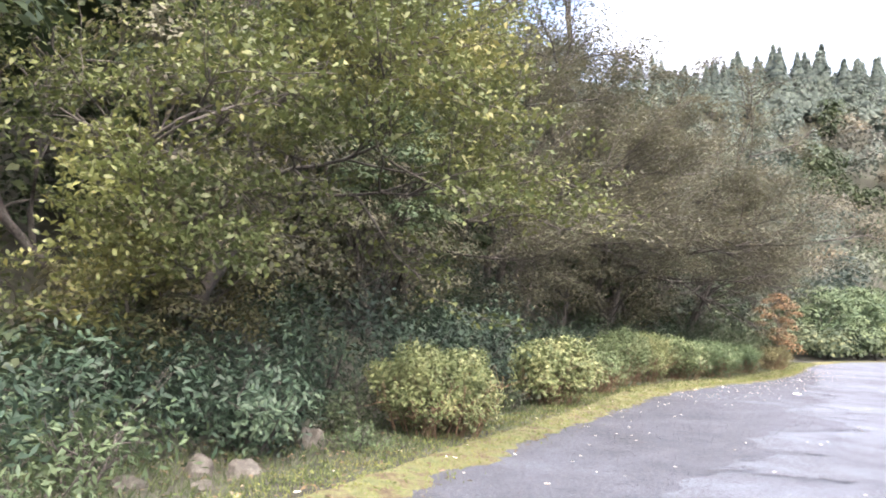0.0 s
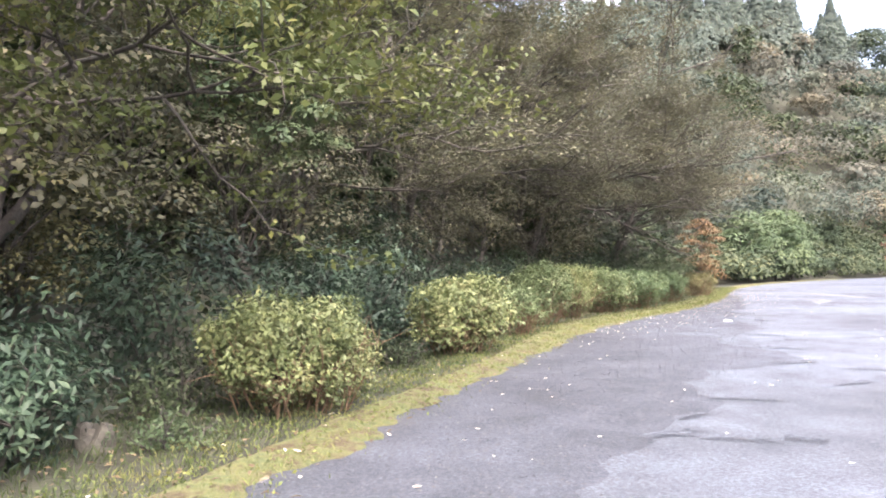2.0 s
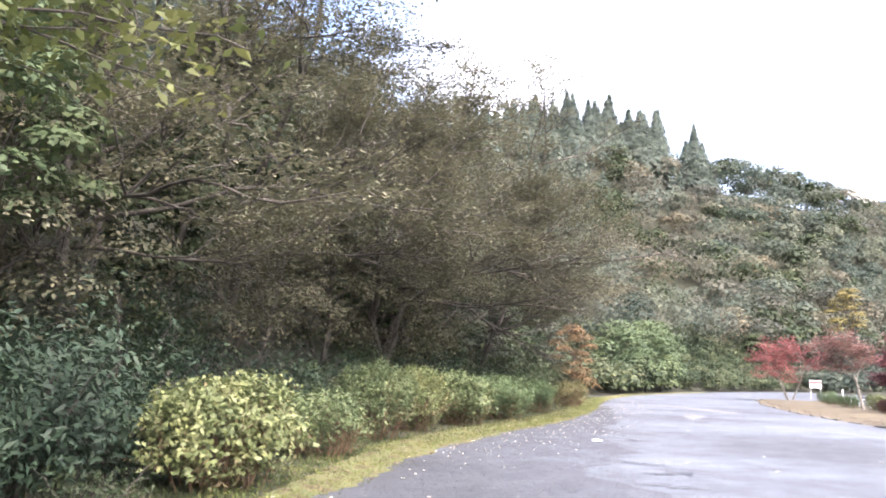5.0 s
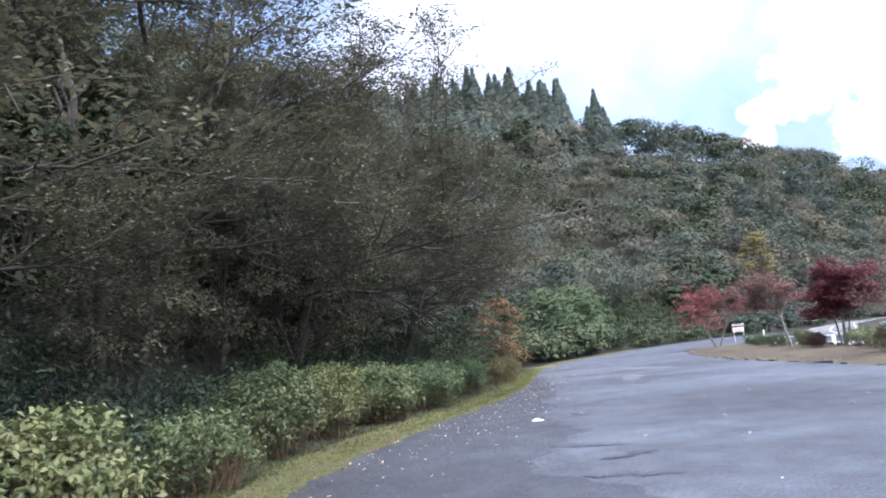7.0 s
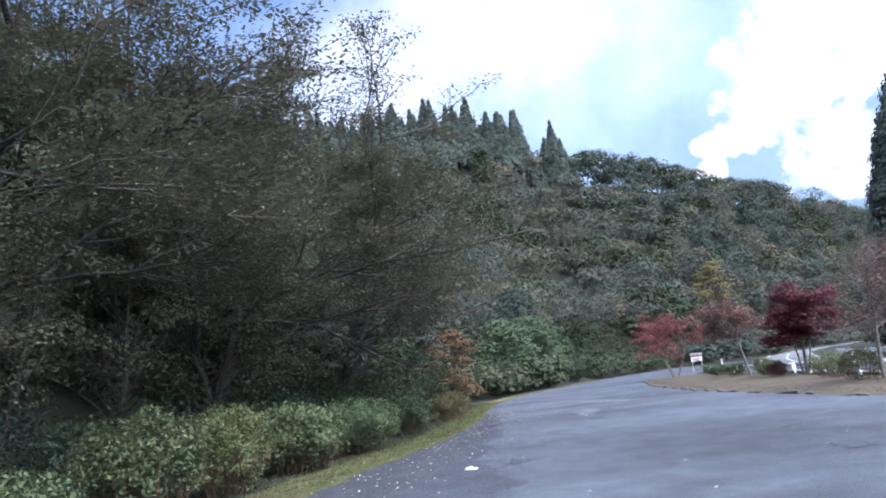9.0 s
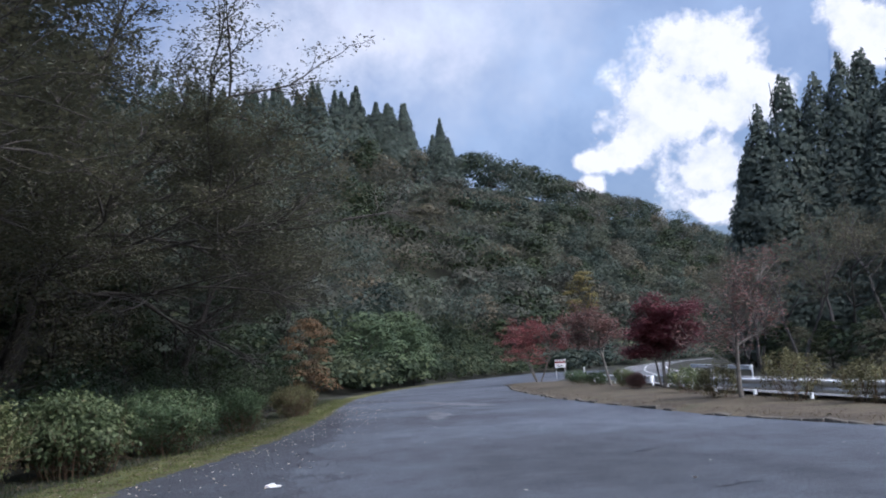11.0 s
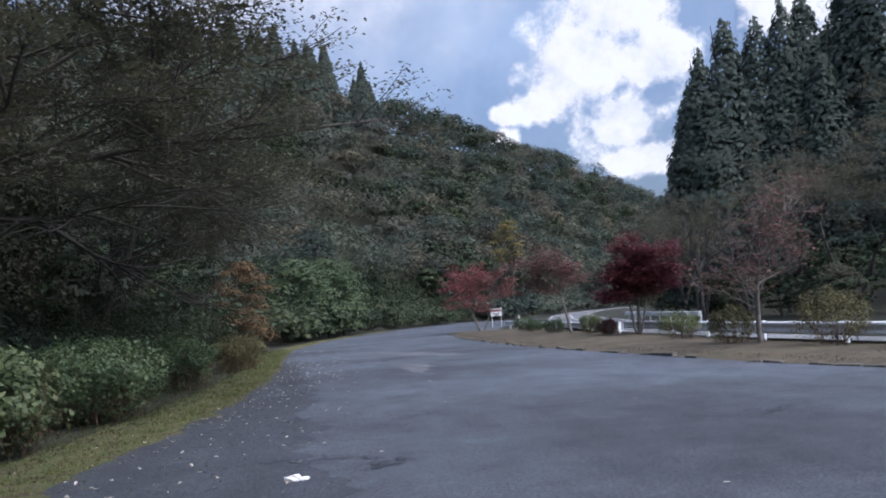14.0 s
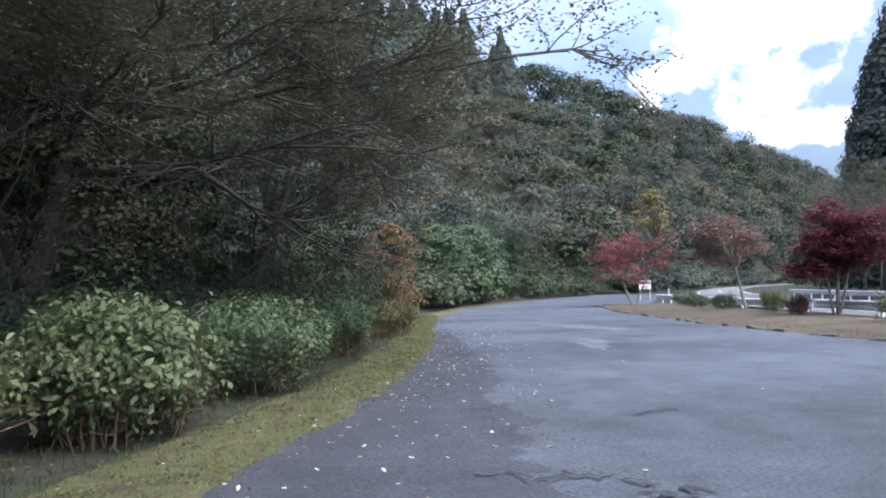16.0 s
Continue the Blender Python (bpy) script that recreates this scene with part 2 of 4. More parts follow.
def leaves(points, size, aspect=0.5, toward=None, bias=0.5, spread=0.3):
    """One folded diamond blade at each point; toward: the way the upper sides tend to face."""
    n = len(points)
    up = unit(rng.normal(size=(n, 3)))
    if toward is not None:
        up = unit(up * (1 - bias) + toward * bias)
    a = rng.normal(size=(n, 3))
    a = unit(a - (a * up).sum(1)[:, None] * up)
    b = np.cross(up, a)
    s = size * rng.uniform(1 - spread, 1 + spread, n)[:, None]
    v = np.stack([points - a * s / 2, points + b * s * aspect / 2 + up * s * 0.08 - a * s * 0.06, points + a * s / 2 - up * s * 0.1, points - b * s * aspect / 2 + up * s * 0.08 - a * s * 0.06], 1)
    return v.reshape(-1, 3), np.arange(4 * n).reshape(n, 4)


def tube(points, radii, sides=6):
    points, radii = np.asarray(points, float), np.asarray(radii, float)
    d = unit(np.gradient(points, axis=0))
    ref = np.where(np.abs(d[:, 2:3]) > 0.9, np.array([[1.0, 0, 0]]), np.array([[0, 0, 1.0]]))
    a = unit(np.cross(d, ref))
    b = np.cross(d, a)
    ang = np.linspace(0, 2 * np.pi, sides, endpoint=False)
    v = points[:, None] + radii[:, None, None] * (np.cos(ang)[None, :, None] * a[:, None] + np.sin(ang)[None, :, None] * b[:, None])
    f = [[i * sides + k, i * sides + (k + 1) % sides, (i + 1) * sides + (k + 1) % sides, (i + 1) * sides + k] for i in range(len(points) - 1) for k in range(sides)]
    return v.reshape(-1, 3), f


def limb(shape, start, way, length, r0, r1, lift=0.0, wander=0.15, steps=6, sides=6):
    """A bending limb; returns its points and its ways."""
    pts, d = [np.array(start, float)], unit(np.array(way, float))
    ways = [d]
    for _ in range(steps):
        d = unit(d + rng.normal(size=3) * wander + np.array([0, 0, lift]))
        pts.append(pts[-1] + d * length / steps)
        ways.append(d)
    shape.add(*tube(pts, np.linspace(r0, r1, steps + 1), sides))
    return np.array(pts), np.array(ways)


def branch_out(shape, pts, ways, r, length, depth, spread, lift, tips, count=4, wander=0.16):
    """Side branches of a limb, and theirs; the points of the last ones go to tips."""
    for k in range(count):
        i = int(rng.integers(max(1, len(pts) // 3), len(pts)))
        side = rng.normal(size=3)
        side[2] *= 0.6
        way = unit(ways[i] + unit(side) * spread)
        if way[2] < -0.35:
            way[2] = -0.2
        p, w = limb(shape, pts[i], way, length * rng.uniform(0.7, 1.25), r, r * 0.4, lift, wander, 5, 5 if depth > 1 else 4)
        tips.append(p[2:] if depth <= 1 else p[-1:])
        if depth > 1:
            branch_out(shape, p, w, r * 0.45, length * 0.6, depth - 1, spread, lift, tips, count, wander)


def line_side(points, line):
    """Distance from a polyline, positive on its left, and how far along it (in vertices)."""
    best = np.full(len(points), 1e9)
    sign, along = np.ones(len(points)), np.zeros(len(points))
    line = np.asarray(line, float)[:, :2]
    for i in range(len(line) - 1):
        a, b = line[i], line[i + 1]
        ab = b - a
        t = np.clip(((points - a) @ ab) / (ab @ ab), 0, 1)
        off = points - (a + t[:, None] * ab)
        d = np.hypot(off[:, 0], off[:, 1])
        hit = d < best - 1e-6
        best[hit] = d[hit]
        sign[hit] = np.sign(ab[0] * off[hit, 1] - ab[1] * off[hit, 0] + 1e-9)
        along[hit] = i + t[hit]
    return best * sign, along


def offset(line, d):
    """The polyline moved d metres to its left."""
    line = np.asarray(line, float)
    w = unit(np.gradient(line, axis=0))
    return line + np.stack([-w[:, 1], w[:, 0]], 1) * d


def dense(line, step):
    line = np.asarray(line, float)
    s = np.concatenate([[0], np.cumsum(np.linalg.norm(np.diff(line, axis=0), axis=1))])
    k = np.arange(0, s[-1], step)
    return np.stack([np.interp(k, s, line[:, c]) for c in range(line.shape[1])], 1)


# ---- plan ----
LOT_EDGE = [(-9, -14), (-4.5, -3), (-2, 3.5), (-0.4, 7.1), (0.8, 10), (1.9, 12.5), (4.1, 17.4), (6.0, 21.5), (9.0, 26.0), (11.6, 29.5), (14, 33.3), (17.4, 39.2), (21.5, 47.5), (27, 58), (37, 73), (51, 89), (69, 106), (95, 128)]
HILL_FOOT = [(-14, -60)] + [tuple(p) for p in offset(LOT_EDGE, 3.6)] + [(112, 140), (160, 167), (215, 194), (290, 222), (400, 252), (700, 310), (1500, 500)]
RIDGE = [(-70, -200, 36), (-62, -60, 38), (-50, 20, 40), (-25, 90, 44), (8, 128, 48), (38, 145, 47), (60, 165, 52), (88, 184, 58), (122, 202, 57), (160, 225, 63), (218, 255, 66), (277, 282, 68), (340, 302, 66), (404, 319, 59), (520, 345, 50), (900, 420, 45)]
FAR_FOOT = [(34, -80), (40, 0), (47, 20), (55, 36), (66, 50), (80, 66), (96, 82), (125, 108), (190, 150), (320, 185), (600, 220), (1500, 300)]
ISLAND_FRONT = [(15, -4), (19, 10), (21.3, 19), (22.3, 23.5), (23.1, 26.6), (24.7, 30), (26.2, 33.8), (29.2, 40.5), (33.6, 48.6), (37, 54.5), (41.5, 61), (44.5, 66)]
RAIL_LINE = [(19, 8), (24, 19.5), (26.7, 25.3), (28.4, 28.3), (31, 32.6), (34.6, 37.7), (37.5, 42.8), (40.4, 48.1), (48, 60), (55.5, 71)]
ROAD_LINE = [(20, -40), (24.5, -6), (28.3, 10), (32.4, 20.5), (36.8, 29.5), (43, 39.8), (51.5, 52.5), (63.5, 67), (77, 81.5), (91, 96), (120, 124), (155, 151), (200, 172), (280, 195)]

YELLOW_AT = (116.0, 136.5)


def height(p):
    """The lie of the land: a flat lot, a hill behind the hedge, another beyond the road."""
    p = np.asarray(p, float)
    d, _ = line_side(p, HILL_FOOT)
    ridge = np.array(RIDGE, float)
    dr, along = line_side(p, ridge)
    top = np.interp(along, np.arange(len(ridge)), ridge[:, 2])
    t = np.clip(d / np.maximum(d + np.abs(dr), 1e-6), 0, 1)
    z = np.where(d > 0, top * np.where(dr > 0, 1.0, np.power(t, 1.25)), 0.0)
    z = np.where((d > 0) & (dr > 0), np.maximum(top - dr * 0.3, 5), z)
    d2 = -line_side(p, FAR_FOOT)[0]
    z = z + np.where(d2 > 0, 24 * (1 - np.exp(-np.maximum(d2, 0) / 55.0)), 0.0)
    road = np.clip((p[:, 0] - 90) / 150, 0, 2) * np.where((d < 0) & (d2 < 0), 1.0, 0.0)
    return z + road


def ground_z(x, y):
    return float(height([(x, y)])[0])


# ---- ground ----
def axis(lo, hi, step):
    far = np.array([60, 150, 320, 650, 1300, 2500, 4200.0])
    return np.concatenate([lo - far[::-1], np.arange(lo, hi + 1, step), hi + far])


gx, gy = axis(-90, 420, 3.0), axis(-70, 340, 3.0)
mx, my = np.meshgrid(gx, gy, indexing="ij")
flat_xy = np.stack([mx.ravel(), my.ravel()], 1)
gz = height(flat_xy) - 0.05
gz -= np.where(np.abs(line_side(flat_xy, ROAD_LINE)[0]) < 7, 0.3, 0)
ny = len(gy)
cells = np.array([[i * ny + j, (i + 1) * ny + j, (i + 1) * ny + j + 1, i * ny + j + 1] for i in range(len(gx) - 1) for j in range(ny - 1)])
ground = new("ground", mesh_of("ground", np.column_stack([flat_xy, gz]), cells, SOIL))
tagged(ground, "dark leaf-littered forest soil rising into wooded hills", "ground", kind="structure")


def strip(name, left, right, z, mat, across=1, thick=0.0, wob=0.0, rise=None):
    """A ribbon between two polylines with the same number of points."""
    left, right = np.asarray(left, float), np.asarray(right, float)
    n = len(left)
    rows = []
    for k in range(across + 1):
        u = k / across
        p = left * (1 - u) + right * u
        zz = np.full(n, z, float) if rise is None else rise(u, p)
        rows.append(np.column_stack([p, zz]))
    v = np.concatenate(rows)
    f = [[k * n + i, (k + 1) * n + i, (k + 1) * n + i + 1, k * n + i + 1] for k in range(across) for i in range(n - 1)]
    return mesh_of(name, v, f, mat)


lot_left = dense(LOT_EDGE, 1.0)
lot_left = offset(lot_left, 0.6)
lot_right = np.stack([np.interp(np.linspace(0, 1, len(lot_left)), np.linspace(0, 1, 6), c) for c in ([15, 19, 24, 36, 60, 98], [-20, 6, 28, 52, 76, 110])], 1)
lot = new("parking_lot", strip("parking_lot", lot_left, lot_right, 0.0, ASPHALT, 24))
tagged(lot, "worn grey asphalt of a parking lot with broken patches", "road surface", kind="structure")

road_c = dense(ROAD_LINE, 2.0)
ROAD_Z = -0.12 + height(road_c) * 0.9


def ribbon(name, centre, a, b, z, mat):
    return strip(name, offset(centre, a), offset(centre, b), 0, mat, 1, rise=lambda u, p: z)


road = new("road", ribbon("road", road_c, 3.9, -3.9, ROAD_Z, ASPHALT_ROAD))
tagged(road, "pale asphalt country road bending away up the valley", "road", kind="structure")
for side, name in ((3.4, "edge_line"), (-3.4, "edge_line"), (0.0, "centre_line")):
    run = road_c[:, 1] > (44 if side > 0 else -60)
    line = new(name, ribbon(name, road_c[run], side + 0.075, side - 0.075, ROAD_Z[run] + 0.006, PAINT))
    tagged(line, "white painted line on the country road", "road marking", kind="structure")

# ---- verges ----
edge = dense(LOT_EDGE, 0.5)
fine = dense(LOT_EDGE, 0.12)[:1100]
ragged = np.array([0.16 * noise.noise(Vector((q[0] * 0.8, q[1] * 0.8, 0))) + 0.12 * noise.noise(Vector((q[0] * 3.1, q[1] * 3.1, 4))) + 0.07 * noise.noise(Vector((q[0] * 9, q[1] * 9, 8))) for q in fine])
moss_out = fine + unit(offset(fine, -1.0) - fine) * (0.05 + ragged * 1.5)[:, None]
moss_width = 0.5 + 0.75 * np.clip((fine[:, 1] - 15.0) / 9.0, 0, 1)
moss_in = fine + (offset(fine, 1.0) - fine) * moss_width[:, None]


def moss_rise(u, p):
    bumps = np.array([noise.noise(Vector((q[0] * 4.5, q[1] * 4.5, u * 3))) for q in p])
    return 0.006 + (0.05 + 0.03 * bumps) * math.sin(math.pi * min(1.0, 0.35 + 0.66 * u))


moss = new("moss_strip", strip("moss_strip", moss_in, moss_out, 0, MOSS, 8, rise=moss_rise))
tagged(moss, "yellow-green mossy verge with fallen leaves along the asphalt", "verge", kind="structure")
bed_in, bed_out = offset(edge, 4.2), offset(edge, 0.35)
bed = new("shrub_bed", strip("shrub_bed", bed_in, bed_out, 0, SOIL, 3, rise=lambda u, p: 0.012 + 0.03 * (1 - u) + 0.02 * np.sin(p[:, 0] * 2.1) * (1 - u)))
tagged(bed, "dark soil bed with leaf litter under the clipped shrubs", "ground", kind="structure")

island_front = dense(ISLAND_FRONT, 1.0)
island_back = np.stack([np.interp(np.linspace(0, 1, len(island_front)), np.linspace(0, 1, len(RAIL_LINE) - 1), [p[c] for p in RAIL_LINE[:-1]]) for c in (0, 1)], 1)
island_front = island_front + rng.normal(size=island_front.shape) * 0.05
island = new("island", strip("island", island_front, island_back, 0, DRY_TURF, 8, rise=lambda u, p: 0.004 + 0.1 * min(1.0, u * 9) + 0.05 * math.sin(math.pi * u) + 0.02 * min(1.0, u * 9) * np.sin(p[:, 0] * 3) * np.cos(p[:, 1] * 2.6)))
tagged(island, "planted strip of dry brown turf between lot and road", "planted strip", kind="structure")

kerb_line = dense(ISLAND_FRONT, 0.62)
kerb = new("kerb")
tagged(kerb, "low row of uneven weathered kerb stones round the planted strip", "kerb", kind="structure")
bm = bmesh.new()
bmesh.ops.create_cube(bm, size=1.0)
for v in bm.verts:
    v.co = Vector((v.co.x * 0.58, v.co.y * 0.16, v.co.z * 0.15))
bmesh.ops.bevel(bm, geom=bm.edges[:], offset=0.02, segments=1, affect="EDGES")
kerb_mesh = bpy.data.meshes.new("kerb_stone")
bm.to_mesh(kerb_mesh)
bm.free()
kerb_mesh.materials.append(KERB)
for a, b in zip(kerb_line[:-1], kerb_line[1:]):
    if a[1] < 14 or rng.random() < 0.3:
        continue
    ob = child("kerb_stone", kerb_mesh, kerb)
    ob.matrix_world = pose((a[0] + b[0]) / 2, (a[1] + b[1]) / 2, -0.02 + rng.normal() * 0.025, rng.normal() * 5, rng.normal() * 4, math.degrees(math.atan2(b[1] - a[1], b[0] - a[0])) + rng.normal() * 2)


# ---- shrubs of the hedge ----
def shrub(name, label, at, width, depth, tall, mat, count, size, group, stems=48, turn=30.0, bare=0.12, category="shrub"):
    """A clipped shrub: bare stems below, a lumpy boxy crown of small leaves above."""
    ob = thing(name, label, category, group, at, turn)
    for _ in range(stems):
        s = Shape()
        a, r = rng.uniform(0, 2 * np.pi), rng.uniform(0.05, 0.38)
        base = np.array([math.cos(a) * r * width, math.sin(a) * r * depth, -0.03])
        way = np.array([math.cos(a) * 0.4, math.sin(a) * 0.4, 1.0])
        p, w = limb(s, base, way, tall * rng.uniform(0.6, 0.9), 0.012, 0.004, 0.0, 0.12, 5, 4)
        for _k in range(4):
            i = int(rng.integers(1, 5))
            limb(s, p[i], w[i] + rng.normal(size=3) * 0.6, tall * 0.35, 0.006, 0.002, 0.05, 0.15, 4, 4)
        child("stem", s.mesh("stem", STEM), ob, "thin brown bare stem")
    d = unit(rng.normal(size=(count, 3)))
    d[:, 2] = np.abs(d[:, 2]) * np.where(rng.random(count) < 0.33, -0.9, 1)
    shoots = max(40, count // 16)
    d = d[:shoots]
    boxy = 1.0 / np.power((np.abs(d) ** 2.4).sum(1), 1 / 2.4)
    lump = np.array([noise.noise(Vector(q * 1.9 + np.array(at))) for q in d]) * 0.42 + rng.normal(size=shoots) * 0.06
    mid = tall * (0.5 + bare * 0.5)
    tip = d * (boxy * (1 + lump))[:, None] * np.array([width / 2, depth / 2, tall - mid]) + np.array([0, 0, mid])
    root = np.column_stack([tip[:, :2] * 0.42, np.minimum(tip[:, 2] * 0.4, 0.3 * tall)])
    pick = rng.integers(0, shoots, count)
    u = 1.03 - np.abs(rng.normal(size=count)) * 0.2
    q = root[pick] + (tip - root)[pick] * u[:, None] + rng.normal(size=(count, 3)) * size * 0.75
    q[:, 2] = np.maximum(q[:, 2], 0.05)
    keep = rng.random(count) < np.clip(0.25 + 1.7 * q[:, 2] / tall, 0, 1)
    q, d = q[keep], unit(tip - root)[pick][keep]
    dry = rng.random(len(q)) < np.clip(0.62 - 1.2 * q[:, 2] / tall, 0.02, 1)
    toward = d + np.array([0, 0, 0.4])
    child("foliage", mesh_of("foliage", *leaves(q[~dry], size, 0.48, toward[~dry], 0.46), mat), ob)
    child("lower_foliage", mesh_of("lower_foliage", *leaves(q[dry], size, 0.4, toward[dry], 0.3), LEAF_HEDGE_DRY), ob, "thin brownish leaves low on the shrub")
    return ob


ROW = "row of clipped shrubs beside the lot"
HEDGE = [
    # centre x, y, width, depth, height, leaf material, leaf count, leaf size
    (-0.2, 10.85, 1.7, 1.6, 1.14, LEAF_HEDGE, 17000, 0.06),
    (2.1, 16.2, 1.85, 1.6, 1.22, LEAF_HEDGE, 11000, 0.088),
    (3.6, 19.8, 1.6, 1.4, 1.0, LEAF_HEDGE_MID, 8000, 0.065),
    (4.95, 23.1, 1.7, 1.5, 1.55, LEAF_HEDGE_MID, 14000, 0.072),
    (6.35, 25.6, 1.55, 1.5, 1.5, LEAF_HEDGE, 13000, 0.07),
    (8.2, 28.2, 2.1, 1.8, 1.36, LEAF_HEDGE_MID, 13000, 0.10),
    (10.35, 31.1, 2.5, 2.0, 1.36, LEAF_HEDGE_DEEP, 19000, 0.078),
    (13.5, 36.4, 1.9, 1.7, 1.3, LEAF_HEDGE_DEEP, 11000, 0.075),
    (17.6, 42.7, 1.7, 1.6, 1.2, LEAF_HEDGE_BROWN, 7000, 0.075),
]
HEDGE_LABELS = {"leaf_hedge": "clipped yellow-green shrub with bare brown stems below", "leaf_hedge_mid": "clipped mid-green shrub with long leaves and bare stems below", "leaf_hedge_deep": "clipped deep green shrub with dense glossy leaves", "leaf_hedge_brown": "clipped shrub with thin brownish autumn leaves"}
for x, y, w, dp, tall, mat, n, size in HEDGE:
    shrub("hedge_shrub", HEDGE_LABELS[mat.name], (x, y, 0.04), w, dp, tall, mat, n, size, ROW, turn=60)

ISLAND_SHRUBS = [(26.2, 26.0, 1.5, 1.4, LEAF_HEDGE_BROWN), (27.4, 29.5, 1.15, 1.05, LEAF_HEDGE_BROWN), (30.2, 33.4, 1.3, 0.95, LEAF_HEDGE), (34.0, 39.9, 0.8, 0.7, LEAF_RUSSET), (35.6, 42.4, 0.9, 0.95, LEAF_HEDGE), (38.3, 47.6, 1.2, 0.8, LEAF_HEDGE_DEEP), (43.0, 55.0, 1.4, 0.9, LEAF_HEDGE_DEEP), (40.6, 51.6, 1.1, 0.7, LEAF_HEDGE_DEEP), (25.6, 23.4, 1.3, 1.1, LEAF_HEDGE_BROWN), (23.0, 18.0, 1.4, 1.1, LEAF_HEDGE_DEEP)]
for x, y, w, tall, mat in ISLAND_SHRUBS:
    shrub("island_shrub", "small rounded shrub on the dry planted strip", (x, y, 0.1), w, w, tall, mat, 3600, 0.07, "shrubs on the planted strip", stems=12, turn=rng.uniform(0, 90))


# ---- evergreen undergrowth ----
def undergrowth(at, width, tall, mat, count, size, label, aspect=0.3):
    ob = thing("evergreen_shrub", label, "shrub", "undergrowth behind the hedge", at, rng.uniform(0, 360))
    tips = []
    for _ in range(8):
        s = Shape()
        a = rng.uniform(0, 2 * np.pi)
        p, w = limb(s, (0.1 * math.cos(a), 0.1 * math.sin(a), -0.1), (math.cos(a) * 0.55, math.sin(a) * 0.55, 1), tall * rng.uniform(0.6, 0.95), 0.025, 0.008, 0.02, 0.16, 6, 5)
        tips.append(p[2:])
        branch_out(s, p, w, 0.01, width * 0.3, 1, 0.9, 0.04, tips, 4)
        child("stem", s.mesh("stem", BARK), ob)
    t = np.concatenate(tips)
    t[:, :2] *= width / max(2 * np.percentile(np.hypot(t[:, 0], t[:, 1]), 92), 0.1)
    q = t[rng.integers(0, len(t), count)] + rng.normal(size=(count, 3)) * np.array([0.17, 0.17, 0.13]) * width * 0.55
    q[:, 2] = np.maximum(q[:, 2], 0.05)
    out = unit(q - np.array([0, 0, tall * 0.35]))
    child("foliage", mesh_of("foliage", *leaves(q, size, aspect, out + np.array([0, 0, 0.6]), 0.5), mat), ob)
    return ob


def at_edge(s, d):
    """A place s metres along the lot's edge and d metres behind it."""
    p = offset(edge, d)[int(np.clip(s / 0.5, 0, len(edge) - 1))]
    return float(p[0]), float(p[1])


for s, d, w, tall, mat, n, size in [
    (18.0, 1.8, 1.5, 0.7, LEAF_EVERGREEN, 1800, 0.11), (19.5, 2.6, 1.9, 1.3, LEAF_EVERGREEN, 2800, 0.12), (21.0, 2.0, 1.6, 0.7, LEAF_BRIGHT, 1100, 0.10),
    (22.0, 3.2, 2.2, 1.15, LEAF_EVERGREEN, 3000, 0.12), (23.6, 2.2, 1.6, 0.9, LEAF_EVERGREEN, 1900, 0.1), (24.6, 3.4, 2.3, 1.2, LEAF_EVERGREEN, 3000, 0.11),
    (25.8, 2.2, 1.3, 0.8, LEAF_FOREST, 1500, 0.07), (24.9, 1.3, 0.8, 0.35, LEAF_BRIGHT, 800, 0.06), (27.4, 1.7, 1.0, 0.5, LEAF_EVERGREEN, 900, 0.09), (20.0, 1.3, 0.9, 0.45, LEAF_BRIGHT, 800, 0.08), (30.4, 1.6, 1.0, 0.6, LEAF_FOREST, 900, 0.07), (27.0, 3.6, 2.4, 2.0, LEAF_EVERGREEN, 2300, 0.13), (29.0, 3.2, 2.2, 1.9, LEAF_EVERGREEN, 2300, 0.12), (31.0, 3.4, 2.3, 1.6, LEAF_EVERGREEN, 2300, 0.12),
    (30.3, 2.7, 2.2, 2.1, LEAF_EVERGREEN, 3000, 0.12), (32.0, 3.1, 2.4, 2.3, LEAF_EVERGREEN, 3200, 0.12), (34.2, 4.4, 2.8, 2.6, LEAF_EVERGREEN, 2600, 0.12), (37.0, 5.0, 3.0, 2.6, LEAF_EVERGREEN, 2400, 0.12), (32.3, 2.6, 1.9, 1.2, LEAF_EVERGREEN, 1200, 0.12), (34.8, 2.7, 1.9, 1.2, LEAF_EVERGREEN, 1200, 0.12), (37.3, 2.8, 1.9, 1.2, LEAF_EVERGREEN, 1200, 0.12), (33.5, 3.6, 2.4, 1.7, LEAF_EVERGREEN, 2200, 0.12), (36.0, 3.8, 2.4, 1.6, LEAF_EVERGREEN, 2000, 0.12), (38.5, 4.2, 2.4, 1.5, LEAF_EVERGREEN, 1800, 0.12), (41.0, 4.2, 2.6, 1.8, LEAF_EVERGREEN, 1800, 0.12),
    (44.0, 4.4, 2.8, 1.8, LEAF_EVERGREEN, 1800, 0.12), (47.0, 4.0, 2.6, 2.0, LEAF_EVERGREEN, 2000, 0.12), (50.0, 4.0, 2.6, 2.2, LEAF_EVERGREEN, 2000, 0.12), (53.0, 4.0, 2.8, 2.0, LEAF_EVERGREEN, 2000, 0.12),
    (56.5, 3.6, 2.8, 2.4, LEAF_FOREST, 2200, 0.12), (60.0, 3.4, 3.0, 2.6, LEAF_FOREST, 2200, 0.13), (64.0, 3.2, 3.2, 2.8, LEAF_FOREST, 2200, 0.14), (68.5, 3.0, 3.4, 2.8, LEAF_FOREST, 2200, 0.15)]:
    x, y = at_edge(s, d)
    label = "low bright green leafy weed shrub" if mat is LEAF_BRIGHT else "dark glossy evergreen shrub in the undergrowth"
    undergrowth((x, y, ground_z(x, y)), w, tall, mat, n, size, label)


